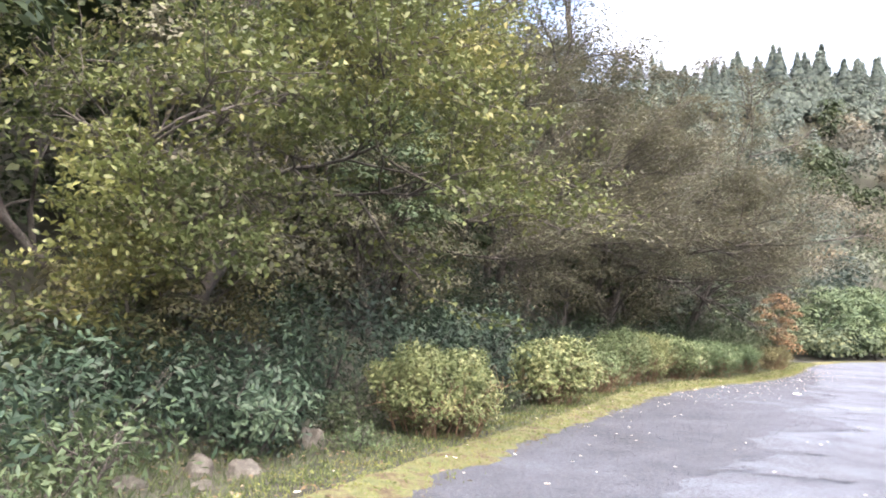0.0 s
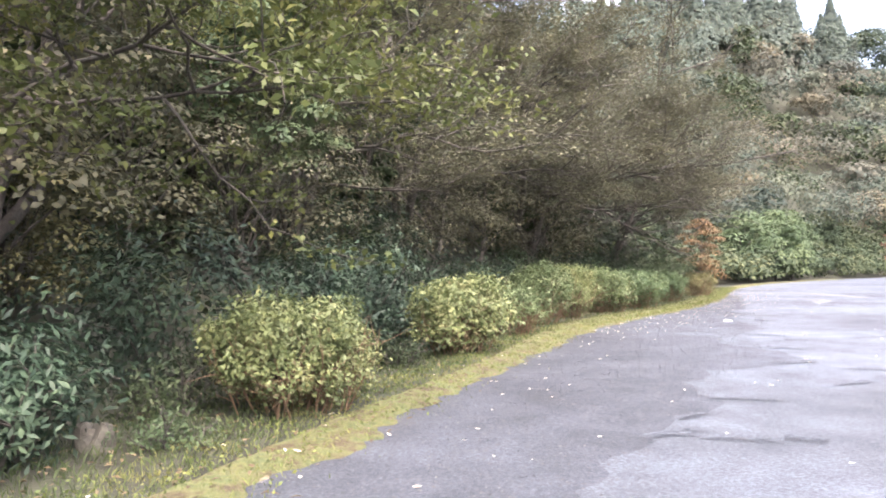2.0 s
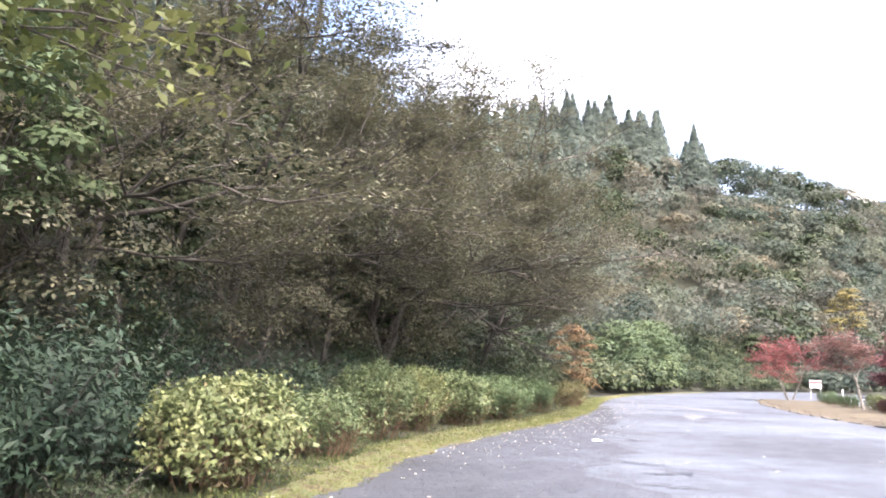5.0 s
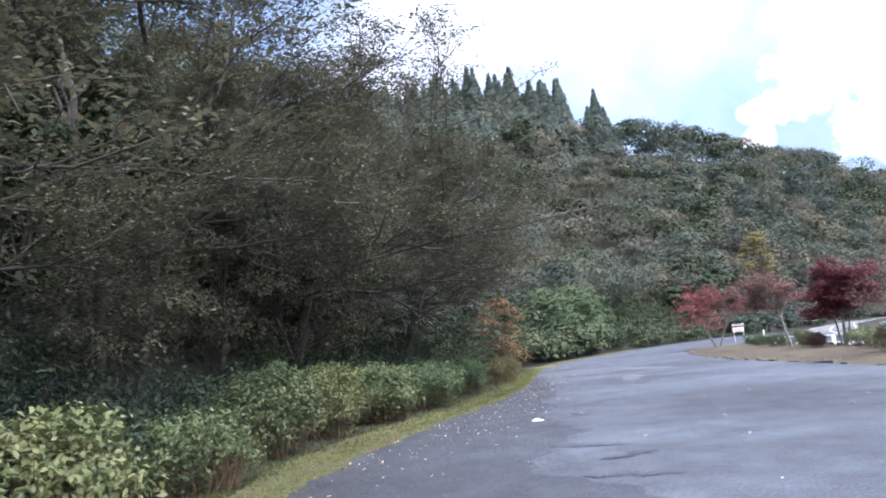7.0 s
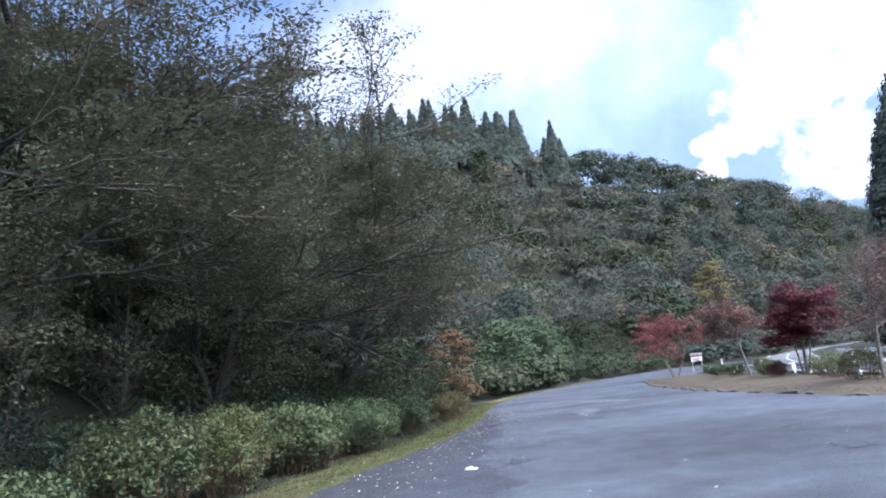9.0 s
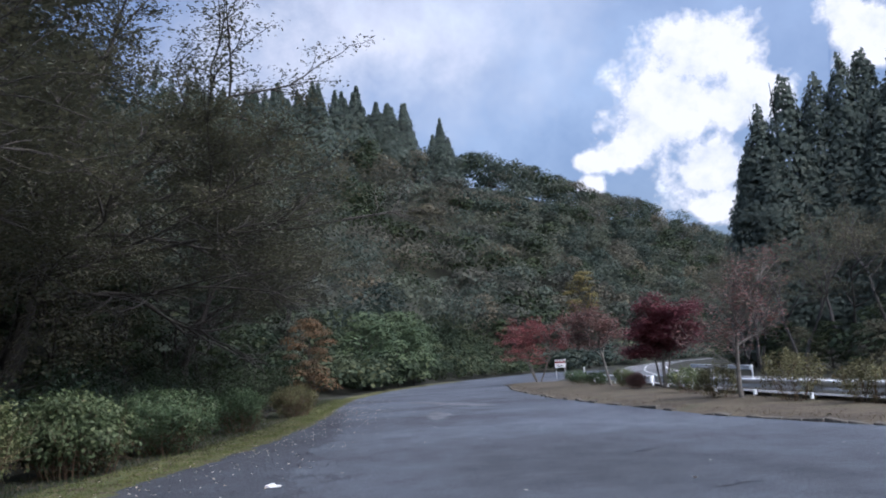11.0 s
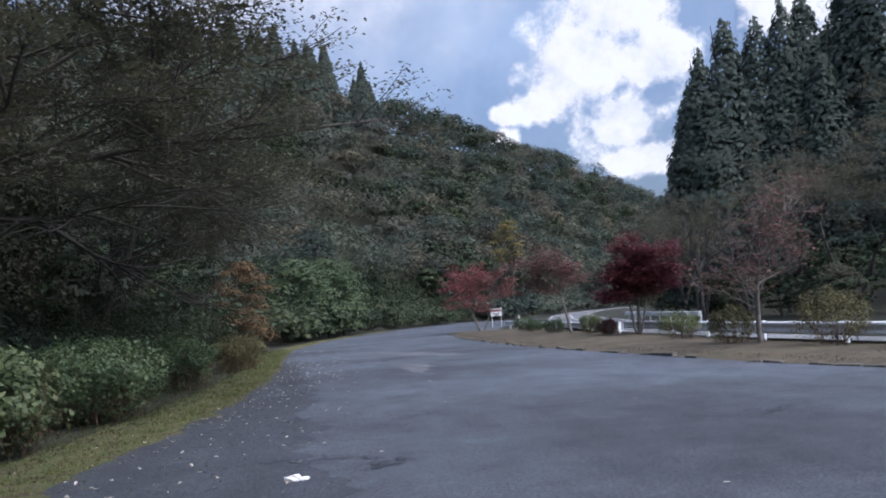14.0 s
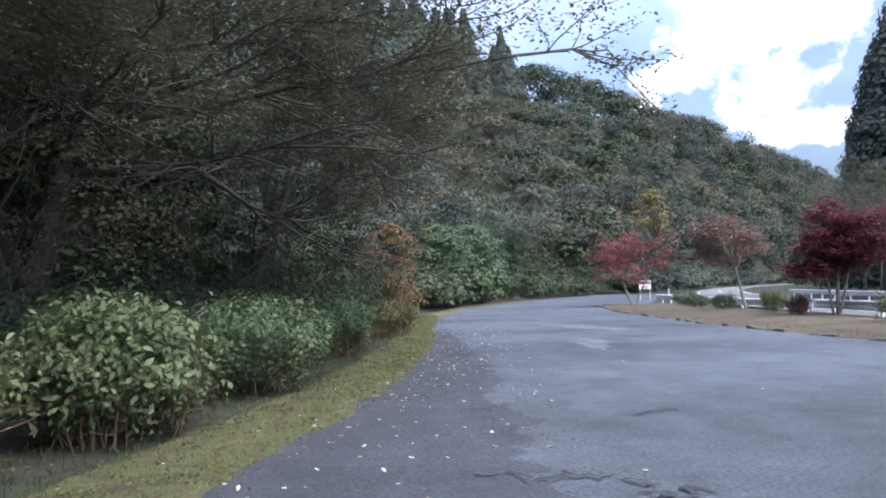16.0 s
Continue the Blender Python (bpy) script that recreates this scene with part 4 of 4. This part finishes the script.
crest = [(x + rng.normal() * 0.8, y + rng.normal() * 2.0, z - 0.8 - abs(rng.normal()) * 1.8) for x, y, z in crest] + RIDGE_TOPS + [(127.0, 204.5, 71.5), (119.5, 201.0, 70.5)]
for k_, (x, y, top) in enumerate(crest):
    z = ground_z(x, y) - 1
    k = (top + 0.4 - z) / 14.0
    wide = min(k, 1.25) * rng.uniform(1.25, 1.7)
    m = pose(x, y, z, 0, 0, x * 7) @ Matrix.Diagonal((wide, wide, k, 1))
    if k_:
        copy_thing(ridge_cedar, m @ Matrix.Diagonal([1 / c for c in ridge_cedar.scale] + [1]))
    else:
        ridge_cedar.matrix_basis = m
# low growth under the trees and along the wood's foot
low = np.stack([rng.uniform(-40, 320, 42000), rng.uniform(-12, 265, 42000)], 1)
d_low = line_side(low, HILL_FOOT)[0]
d_road = np.abs(line_side(low, ROAD_LINE)[0])
front = low[(d_low > 0.8) & (d_low < 6.5) & (low[:, 1] < 62) & (low[:, 1] > 2)]
woods("undergrowth", "dark small-leaved undergrowth behind the hedge", front[:330], 2.1, 1.6, LEAF_FOREST, 230, 0.125, base=0.33)
band = low[(d_low > 5.0) & (d_low < 26) & (low[:, 1] < 62)]
woods("undergrowth", "dark bushy undergrowth on the wooded slope", band[:300], 3.4, 2.8, LEAF_FOREST, 110, 0.26, base=0.33)
foot = low[(d_low > -2.6) & ((low[:, 1] > 68) | (d_low > 2.0)) & (d_low < 12) & (low[:, 1] >= 48) & (d_road > 6.5) & (low[:, 0] < 120) & (np.hypot(low[:, 0] - 23.5, low[:, 1] - 55.0) > 6.0)]
woods("undergrowth", "green bushes at the foot of the wooded hill", foot[:620], 4.2, 4.2, LEAF_FOOT, 105, 0.46, base=0.33)
foot = low[(d_low > -14) & (d_low < 16) & (low[:, 0] >= 100) & (d_road > 6.5)]
woods("undergrowth", "green bushes beside the road up the valley", foot[:420], 6.0, 5.0, LEAF_HILL_HAZY, 100, 0.85, base=0.33)
foot = low[(-line_side(low, FAR_FOOT)[0] > -3) & (-line_side(low, FAR_FOOT)[0] < 16) & (d_road > 6.5) & (low[:, 1] > 10)]
woods("undergrowth", "dark bushes at the edge of the cedar stand", foot[:280], 4.6, 3.6, LEAF_FOOT, 100, 0.52, base=0.33)
d_far = -line_side(cand, FAR_FOOT)[0]
back = cand[(d_far > 12) & (d_far < 70) & (cand[:, 0] > 90) & (cand[:, 0] < 300)]
woods("hill_wood", "dark wood beyond the road bend", back[::3], 8.0, 10.0, LEAF_FOREST, 160, 1.1)
x, y = YELLOW_AT
forest_tree("yellow_tree", "tree with yellow autumn leaves on the hillside", (x, y, ground_z(x, y)), 21.0, 9.0, LEAF_YELLOW, 2400, 0.45, "", low=0.55)

# ---- guard rail ----
def guard_rail(line, label, top):
    ob = thing("guard_rail", label, "guard rail", "guard rails along the road")
    pts = dense(line, 0.5)
    prof = [(-0.02, 0.0), (0.05, 0.03), (0.05, 0.10), (-0.02, 0.155), (-0.02, 0.195), (0.05, 0.25), (0.05, 0.32), (-0.02, 0.35)]
    rows = []
    for a, zz in prof:
        p = offset(pts, a)
        rows.append(np.column_stack([p, np.full(len(p), top - 0.35 + zz)]))
    n = len(pts)
    f = [[k * n + i, k * n + i + 1, (k + 1) * n + i + 1, (k + 1) * n + i] for k in range(len(prof) - 1) for i in range(n - 1)]
    beam = child("beam", mesh_of("beam", np.concatenate(rows), f, STEEL), ob, "galvanised corrugated steel beam")
    mod = beam.modifiers.new("thick", "SOLIDIFY")
    mod.thickness = 0.008
    post = Shape()
    post.add(*tube([(0, 0, -0.9), (0, 0, 0.0), (0, 0, 0.02)], [0.06, 0.06, 0.045], 10))
    post_mesh = post.mesh("post", STEEL)
    for p in dense(offset(line, -0.1), 4.0):
        child("post", post_mesh, ob).matrix_world = pose(p[0], p[1], top + 0.01)
    for end in (pts[0], pts[-1]):
        s = Shape()
        s.add(*tube([(end[0], end[1], top - 0.36), (end[0], end[1], top + 0.005)], [0.1, 0.1], 12))
        child("end_cap", s.mesh("end_cap", STEEL), ob)
    return ob


guard_rail(RAIL_LINE[:6] + [(36.7, 41.3)], "galvanised steel guard rail behind the planted strip", 0.66)
guard_rail([(37.0, 41.9)] + RAIL_LINE[6:], "galvanised steel guard rail behind the planted strip", 0.62)
guard_rail([tuple(p) for p in offset([(51.5, 52.5), (57.5, 60), (63.5, 67), (71, 75.4)], -4.6)], "galvanised steel guard rail on the bend's inner side", 0.62)


# ---- signboard ----
def box(name, size, at, mat, parent, bevel=0.01, label=""):
    bm = bmesh.new()
    bmesh.ops.create_cube(bm, size=1.0)
    for v in bm.verts:
        v.co = Vector((v.co.x * size[0], v.co.y * size[1], v.co.z * size[2])) + Vector(at)
    bmesh.ops.bevel(bm, geom=bm.edges[:], offset=bevel, segments=2, affect="EDGES")
    me = bpy.data.meshes.new(name)
    bm.to_mesh(me)
    bm.free()
    me.materials.append(mat)
    return child(name, me, parent, label)


board = thing("signboard", "white signboard on two posts with a dark red header", "signboard", at=(60.5, 78.0, 0.0), turn=-38)
board.scale = (0.5, 0.7, 0.68)
for sx in (-0.95, 0.95):
    box("post", (0.1, 0.1, 2.9), (sx, 0, 1.35), PAINT, board)
panel = box("panel", (2.3, 0.08, 1.1), (0, -0.06, 2.15), PAINT, board)
box("header", (2.2, 0.02, 0.3), (0, -0.112, 2.46), SIGN_RED, panel, 0.005, "faded dark red header band")
box("roof_cap", (2.5, 0.3, 0.08), (0, 0, 2.84), PAINT, board)
for k in range(3):
    box("text_bar", (1.5 - 0.2 * k, 0.012, 0.07), (-0.1, -0.107, 2.02 - 0.16 * k), ROCK, panel, 0.003)
marker = thing("road_marker", "short white roadside marker post", "marker post", at=(66.0, 80.5, 0.0))
s = Shape()
s.add(*tube([(0, 0, -0.1), (0, 0, 1.0), (0, 0, 1.04)], [0.07, 0.07, 0.04], 10))
child("pole", s.mesh("pole", PAINT), marker)

# ---- rocks at the verge ----
for x, y, size, squash in ((-1.62, 9.15, 0.2, 1.15), (-2.3, 7.25, 0.15, 1.3), (-1.9, 7.3, 0.17, 1.0), (-2.7, 6.6, 0.16, 0.7), (-2.1, 6.75, 0.13, 0.6)):
    bm = bmesh.new()
    bmesh.ops.create_icosphere(bm, subdivisions=3, radius=1.0)
    for v in bm.verts:
        k = 1 + 0.35 * noise.noise(v.co * 1.3 + Vector((x, y, 0))) + 0.12 * noise.noise(v.co * 4 + Vector((y, x, 0)))
        v.co = Vector((v.co.x * size * k, v.co.y * size * k * 0.8, max(v.co.z, -0.4) * size * k * squash))
    me = bpy.data.meshes.new("rock")
    bm.to_mesh(me)
    bm.free()
    me.materials.append(ROCK)
    rock = new("rock", me)
    rock.matrix_world = pose(x, y, size * 0.12, 0, 0, rng.uniform(0, 360))
    tagged(rock, "weathered brownish rock at the edge of the verge", "rock", "rocks at the verge")

# ---- broken asphalt ----
def broken(x, y, length, width, turn):
    """A shallow break in the paving: a ragged raised lip with a dark rough bottom beside it."""
    n = 64
    u = np.linspace(-0.5, 0.5, n)
    ragged = np.array([noise.noise(Vector((k * 7 + x, y, 0))) + 0.55 * noise.noise(Vector((k * 26 + x, y, 5))) + 0.3 * noise.noise(Vector((k * 70, y, x))) for k in u])
    a = np.stack([u * length, ragged * 0.16 * length], 1)
    taper = np.sqrt(np.maximum(0.0, 1 - (2 * u) ** 2))
    b = a + np.stack([0 * u, -width * taper * (0.15 + 0.9 * np.abs(np.roll(ragged, 9)))], 1)
    hollow = new("pothole", strip("pothole", a, b, 0.009, ASPHALT_BROKEN, 2))
    hollow.matrix_world = pose(x, y, 0.0, 0, 0, turn)
    tagged(hollow, "shallow broken hollow in the asphalt with dark gravel", "pothole", "breaks in the asphalt", "structure")
    lip_in = a + np.stack([0 * u, 0.05 + 0.03 * ragged], 1)
    lip = strip("lip", lip_in, a, 0, ASPHALT, 2, rise=lambda k, p: 0.0125 + 0.02 * math.sin(math.pi * (0.1 + 0.75 * k)) * taper)
    child("lip", lip, hollow, "raised ragged edge of the paving")


for spec in ((11.0, 24.4, 1.1, 0.25, -28), (11.42, 23.65, 0.75, 0.15, -112), (9.1, 19.0, 1.3, 0.3, -50), (8.2, 16.3, 1.2, 0.3, -40), (9.0, 17.6, 0.9, 0.3, 10), (11.4, 23.4, 0.7, 0.15, 0), (3.4, 9.3, 0.7, 0.2, 20), (4.1, 9.0, 1.1, 0.3, -10), (3.9, 10.1, 0.5, 0.15, 35),
             (4.9, 11.0, 0.8, 0.2, -20), (7.2, 14.2, 0.9, 0.2, 0), (13.8, 26.2, 0.8, 0.14, 5), (12.4, 27.6, 0.9, 0.12, 0), (8.0, 13.2, 1.0, 0.22, -30), (6.8, 12.0, 0.7, 0.2, 25), (16.5, 22.0, 0.9, 0.12, 4), (14.6, 18.6, 0.8, 0.12, -8), (22.8, 40.5, 2.0, 0.3, 20)):
    broken(*spec)

# ---- pale worn patches ----
for x, y, length, width, turn in ((25.4, 43.6, 9.5, 1.3, 84), (20.5, 36.0, 5.0, 0.8, 60)):
    u = np.linspace(-0.5, 0.5, 50)
    shape = np.sqrt(np.maximum(0.0, 1 - (2 * u) ** 2)) * width / 2
    up = shape * np.array([1 + 0.7 * noise.noise(Vector((k * 9 + x, y, 1))) + 0.4 * noise.noise(Vector((k * 31, y, x))) for k in u])
    dn = shape * np.array([1 + 0.7 * noise.noise(Vector((k * 9 + y, x, 3))) + 0.4 * noise.noise(Vector((k * 31, x, y))) for k in u])
    worn = new("worn_patch", strip("worn_patch", np.stack([u * length, up], 1), np.stack([u * length, -dn], 1), 0.004, ASPHALT_PALE, 2))
    worn.matrix_world = pose(x, y, 0, 0, 0, turn)
    tagged(worn, "pale worn patch of thin asphalt on the lot", "road patch", "worn patches", "structure")

# ---- litter ----
TISSUE = 0.58
tissue = thing("crumpled_tissue", "crumpled white tissue lying on the asphalt", "litter", at=(10.42, 23.49, 0.0), turn=-30)
bm = bmesh.new()
bmesh.ops.create_icosphere(bm, subdivisions=4, radius=1.0)
for v in bm.verts:
    k = 1 + 0.5 * noise.noise(v.co * 1.7) + 0.28 * noise.noise(v.co * 5.0)
    v.co = TISSUE * Vector((v.co.x * 0.17 * k + (0.07 * v.co.x if v.co.x > 0 else 0), v.co.y * 0.08 * k, max(0.0, 0.03 + v.co.z * 0.055 * k * (1.3 if v.co.x < 0.2 else 0.5)) + 0.002))
me = bpy.data.meshes.new("sheet")
bm.to_mesh(me)
bm.free()
me.materials.append(PAPER)
child("sheet", me, tissue)

leaf_shapes = []
for k in range(4):
    v, f = [], []
    ring = [(0.0, -0.5), (0.2, -0.28), (0.27, 0.0), (0.16, 0.3), (0.0, 0.55), (-0.16, 0.3), (-0.27, 0.0), (-0.2, -0.28)]
    curl = 0.25 + 0.2 * k
    v = [(px, py, 0.12 + curl * (px * px * 2.2 + 0.5 * py * py)) for px, py in ring] + [(0, -0.2, 0.05), (0, 0.2, 0.06)]
    f = [(0, 1, 8, 7), (1, 2, 9, 8), (2, 3, 4, 9), (4, 5, 6, 9), (6, 7, 8, 9)]
    leaf_shapes.append(mesh_of("fallen_leaf", np.array(v), np.array(f), LEAF_DRY))
for k in range(290):
    if k < 60 or k >= 190:
        s_, d_ = rng.uniform(38, 64), -abs(rng.normal()) * 1.5 + 0.1
        x, y = at_edge(s_, d_)
    elif k < 100:
        s_, d_ = rng.uniform(20, 36), -abs(rng.normal()) * 1.3 - 0.1
        x, y = at_edge(s_, d_)
    elif k < 140:
        s_, d_ = rng.uniform(18, 60), rng.uniform(0.05, 1.0)
        x, y = at_edge(s_, d_)
    else:
        x, y = rng.uniform(3, 20), rng.uniform(8, 36)
        if line_side(np.array([(x, y)]), LOT_EDGE)[0][0] > 0:
            continue
    size = rng.uniform(0.035, 0.075)
    on_moss = 100 <= k < 140
    ob = new("fallen_leaf", leaf_shapes[k % 4])
    ob.matrix_world = pose(x, y, 0.055 if on_moss else 0.001, rng.normal() * 8, rng.normal() * 8, rng.uniform(0, 360)) @ Matrix.Diagonal((size, size, size, 1))
    tagged(ob, "pale dry fallen leaf on the ground", "leaf", "fallen leaves")


# ---- grass tufts on the verge and the strip ----
def blades(name, label, places, z, tall, mat):
    n = len(places)
    a = rng.uniform(0, 2 * np.pi, n)
    lean = rng.normal(size=(n, 2)) * 0.35
    h = tall * rng.uniform(0.4, 1.2, n)
    base = np.column_stack([places, np.full(n, z) if np.isscalar(z) else z])
    side = np.stack([np.cos(a), np.sin(a), 0 * a], 1) * 0.006 * (tall / 0.1) ** 0.5
    mid = base + np.column_stack([lean * h[:, None] * 0.4, h * 0.6])
    tip = base + np.column_stack([lean * h[:, None], h])
    v = np.stack([base - side, base + side, mid + side * 0.7, tip], 1).reshape(-1, 3)
    ob = new(name, mesh_of(name, v, np.arange(4 * n).reshape(n, 4), mat))
    return tagged(ob, label, "grass", kind="stuff")


def scatter_edge(n, s0, s1, d0, d1):
    i = (rng.uniform(s0, s1, n) / 0.5).astype(int)
    e0, e1 = offset(edge, d0), offset(edge, d1)
    u = rng.random(n)[:, None]
    p = e0[i] * (1 - u) + e1[i] * u
    return p + rng.normal(size=(n, 2)) * 0.15


sh = dense(LOT_EDGE, 0.25)[56:260]
SHOULDER = ((-20, 9.5, 16, 20, 23, 26.5, 30, 41, 60), (1.2, 2.3, 3.6, 3.6, 3.3, 2.5, 1.7, 0.7, 0.4))
sh_w = np.array([np.interp(q[1], *SHOULDER) * (1 + 0.35 * noise.noise(Vector((q[0] * 0.5, q[1] * 0.5, 2)))) + 0.35 * noise.noise(Vector((q[0] * 2.2, q[1] * 2.2, 7))) + 0.15 * noise.noise(Vector((q[0] * 7, q[1] * 7, 3))) for q in sh])
sh_dir = unit(offset(sh, -1.0) - sh)
shoulder = new("gravel_shoulder", strip("gravel_shoulder", offset(sh, 0.3), sh + sh_dir * sh_w[:, None], 0.004, ASPHALT_BROKEN, 3))
tagged(shoulder, "dark crumbling gravelly edge of the asphalt", "road shoulder", kind="structure")
n = 46000
p = scatter_edge(n, 14, 84, 0.3, -3.8)
p = p[-line_side(p, LOT_EDGE)[0] < np.interp(p[:, 1], *SHOULDER) * 1.1]
n = len(p)
v, f = leaves(np.column_stack([p, np.full(n, 0.008)]), 0.02, 0.9, np.tile([[0, 0, 1.0]], (n, 1)), 0.8, 0.7)
gravel = new("gravel", mesh_of("gravel", v, f, GRAVEL))
tagged(gravel, "loose grey gravel and crumbs along the asphalt's edge", "gravel", kind="stuff")
n = 420
p = np.concatenate([scatter_edge(n // 2, 36, 70, 0.1, -1.3), scatter_edge(n // 2, 36, 80, 0.3, -2.6)])
v, f = leaves(np.column_stack([p, np.full(n, 0.022)]), 0.05, 0.6, np.tile([[0, 0, 1.0]], (n, 1)), 0.6, 0.4)
strewn = new("strewn_leaves", mesh_of("strewn_leaves", v, f, LEAF_DRY))
tagged(strewn, "small pale dry leaves strewn along the asphalt's edge", "fallen leaves", kind="stuff")
n = 6500
p = scatter_edge(n, 14, 84, -0.2, 3.0)
v, f = leaves(np.column_stack([p, np.full(n, 0.062)]), 0.06, 0.55, np.tile([[0, 0, 1.0]], (n, 1)), 0.75, 0.4)
litter = new("leaf_litter", mesh_of("leaf_litter", v, f, LEAF_LITTER))
tagged(litter, "brown and tan leaf litter on the mossy verge", "leaf litter", kind="stuff")
n = 34000
p = scatter_edge(n, 14, 84, 0.0, 1.25)
hump = np.array([noise.noise(Vector((q[0] * 1.6, q[1] * 1.6, 0))) for q in p])
p, n = p[hump > -0.12], int((hump > -0.12).sum())
v, f = leaves(np.column_stack([p, 0.045 + rng.uniform(0, 0.03, n)]), 0.032, 0.5, np.tile([[0, 0, 1.0]], (n, 1)), 0.35, 0.5)
tufts = new("moss_tufts", mesh_of("moss_tufts", v, f, GRASS))
tagged(tufts, "uneven cushions of moss and short grass", "moss", kind="stuff")
blades("moss_grass", "short yellow-green grass and moss on the verge", scatter_edge(25000, 15, 78, 0.05, 1.2), 0.03, 0.05, GRASS)
blades("moss_grass", "sparse longer grass at the foot of the shrubs", scatter_edge(19000, 14, 84, 0.6, 2.6), 0.03, 0.08, GRASS_DARK)
blades("bed_grass", "dark green grass and weeds between the shrubs", scatter_edge(12000, 14, 40, 0.8, 3.0), 0.02, 0.09, GRASS_DARK)
n = 16000
u, i = rng.random(n)[:, None], rng.integers(0, len(island_front) - 1, n)
blades("dry_grass", "dry brown grass on the planted strip", island_front[i] * (1 - u) + island_back[i] * u + rng.normal(size=(n, 2)) * 0.3, 0.1, 0.065, LEAF_STRAW)

# ---- clouds ----
CLOUD_GLOW = 0.86


def cloud_material():
    m, t, b = material("cloud")
    t.nodes.remove(b)
    co = t.nodes.new("ShaderNodeTexCoord")
    big = node(t, "ShaderNodeTexNoise", Scale=0.0065, Detail=10.0, Roughness=0.62)
    t.links.new(co.outputs["Object"], big.inputs["Vector"])
    return m, t, co, big


def cloud(name, label, centre, blobs, soft=0.36, glow=None, puff=0.0065, most=1.0, tint=(1.0, 1.0, 1.0)):
    """A bank of cumulus far off: a sheet whose puffs are cut out by noise round a few lobes; x across, y up."""
    m, t, co, big = cloud_material()
    big.inputs["Scale"].default_value = puff
    total = None
    for bx, by, rx, ry in blobs:
        mp = t.nodes.new("ShaderNodeMapping")
        mp.inputs["Location"].default_value = (-bx / rx, -by / ry, 0)
        mp.inputs["Scale"].default_value = (1 / rx, 1 / ry, 0)
        t.links.new(co.outputs["Object"], mp.inputs["Vector"])
        ln = t.nodes.new("ShaderNodeVectorMath")
        ln.operation = "LENGTH"
        t.links.new(mp.outputs[0], ln.inputs[0])
        if total is None:
            total = ln.outputs["Value"]
        else:
            mn = t.nodes.new("ShaderNodeMath")
            mn.operation = "SMOOTH_MIN"
            mn.inputs[2].default_value = 0.3
            t.links.new(total, mn.inputs[0])
            t.links.new(ln.outputs["Value"], mn.inputs[1])
            total = mn.outputs[0]
    ad = t.nodes.new("ShaderNodeMath")
    ad.operation = "MULTIPLY_ADD"
    ad.inputs[1].default_value = 2.4
    t.links.new(big.outputs[0], ad.inputs[0])
    t.links.new(total, ad.inputs[2])
    rg = t.nodes.new("ShaderNodeMapRange")
    rg.inputs["From Min"].default_value, rg.inputs["From Max"].default_value = 2.28, 2.28 - soft
    rg.inputs["To Max"].default_value = most
    t.links.new(ad.outputs[0], rg.inputs["Value"])
    tone = ramp(t, big.outputs[0], [(0.34, (1.0, 0.95, 0.91)), (0.46, (1.0, 0.9, 0.84)), (0.54, (0.9, 0.83, 0.79)), (0.64, (0.72, 0.69, 0.7))])
    em, tp, mx_ = t.nodes.new("ShaderNodeEmission"), t.nodes.new("ShaderNodeBsdfTransparent"), t.nodes.new("ShaderNodeMixShader")
    em.inputs[1].default_value = glow or CLOUD_GLOW
    t.links.new(mix_colour(t, 1.0, tone.outputs[0], tint, "MULTIPLY"), em.inputs[0])
    t.links.new(rg.outputs[0], mx_.inputs[0])
    t.links.new(tp.outputs[0], mx_.inputs[1])
    t.links.new(em.outputs[0], mx_.inputs[2])
    t.links.new(mx_.outputs[0], t.nodes["Material Output"].inputs[0])
    k = 24
    g = np.linspace(-1, 1, k + 1)
    v = np.array([(a * 900, b * 700, (a * a + b * b) * 120) for a in g for b in g])
    f = [[i * (k + 1) + j, (i + 1) * (k + 1) + j, (i + 1) * (k + 1) + j + 1, i * (k + 1) + j + 1] for i in range(k) for j in range(k)]
    ob = new(name, mesh_of(name, v, f, m))
    ob.matrix_world = look(centre, (7, 15, 1.5)) @ pose(0, 0, 0, 0, 180, 0)
    return tagged(ob, label, "cloud", kind="structure")



eye = Vector((7, 14, 1.5))
cloud("cloud_bank", "bright white cumulus cloud over the valley", tuple(eye + Vector((0.7213, 0.6357, 0.2749)) * 2500),
      [(-20, 60, 190, 170), (110, 230, 190, 110), (120, -120, 150, 110), (-130, -40, 90, 60), (-250, -60, 55, 38), (-262, -135, 50, 40), (220, 60, 130, 120), (190, -240, 190, 60)])
cloud("cloud_bank", "bright white cumulus cloud above the cedars", tuple(eye + Vector((0.8432, 0.4411, 0.3074)) * 2600),
      [(0, 80, 130, 110), (180, -60, 130, 130), (-60, 180, 70, 60)])
cloud("cloud_veil", "thin pale veil of high cloud over the ridge", tuple(eye + Vector((0.4, 0.82, 0.40)) * 2700),
      [(0, 0, 900, 420), (-300, 100, 500, 320)], 1.6, 0.88, 0.0016)
cloud("cloud_veil", "faint even haze of high cloud over the valley", tuple(eye + Vector((0.62, 0.72, 0.32)) * 2900),
      [(0, 0, 1500, 1200)], 1.4, 0.95, 0.0012, 0.42, (0.74, 0.88, 1.03))
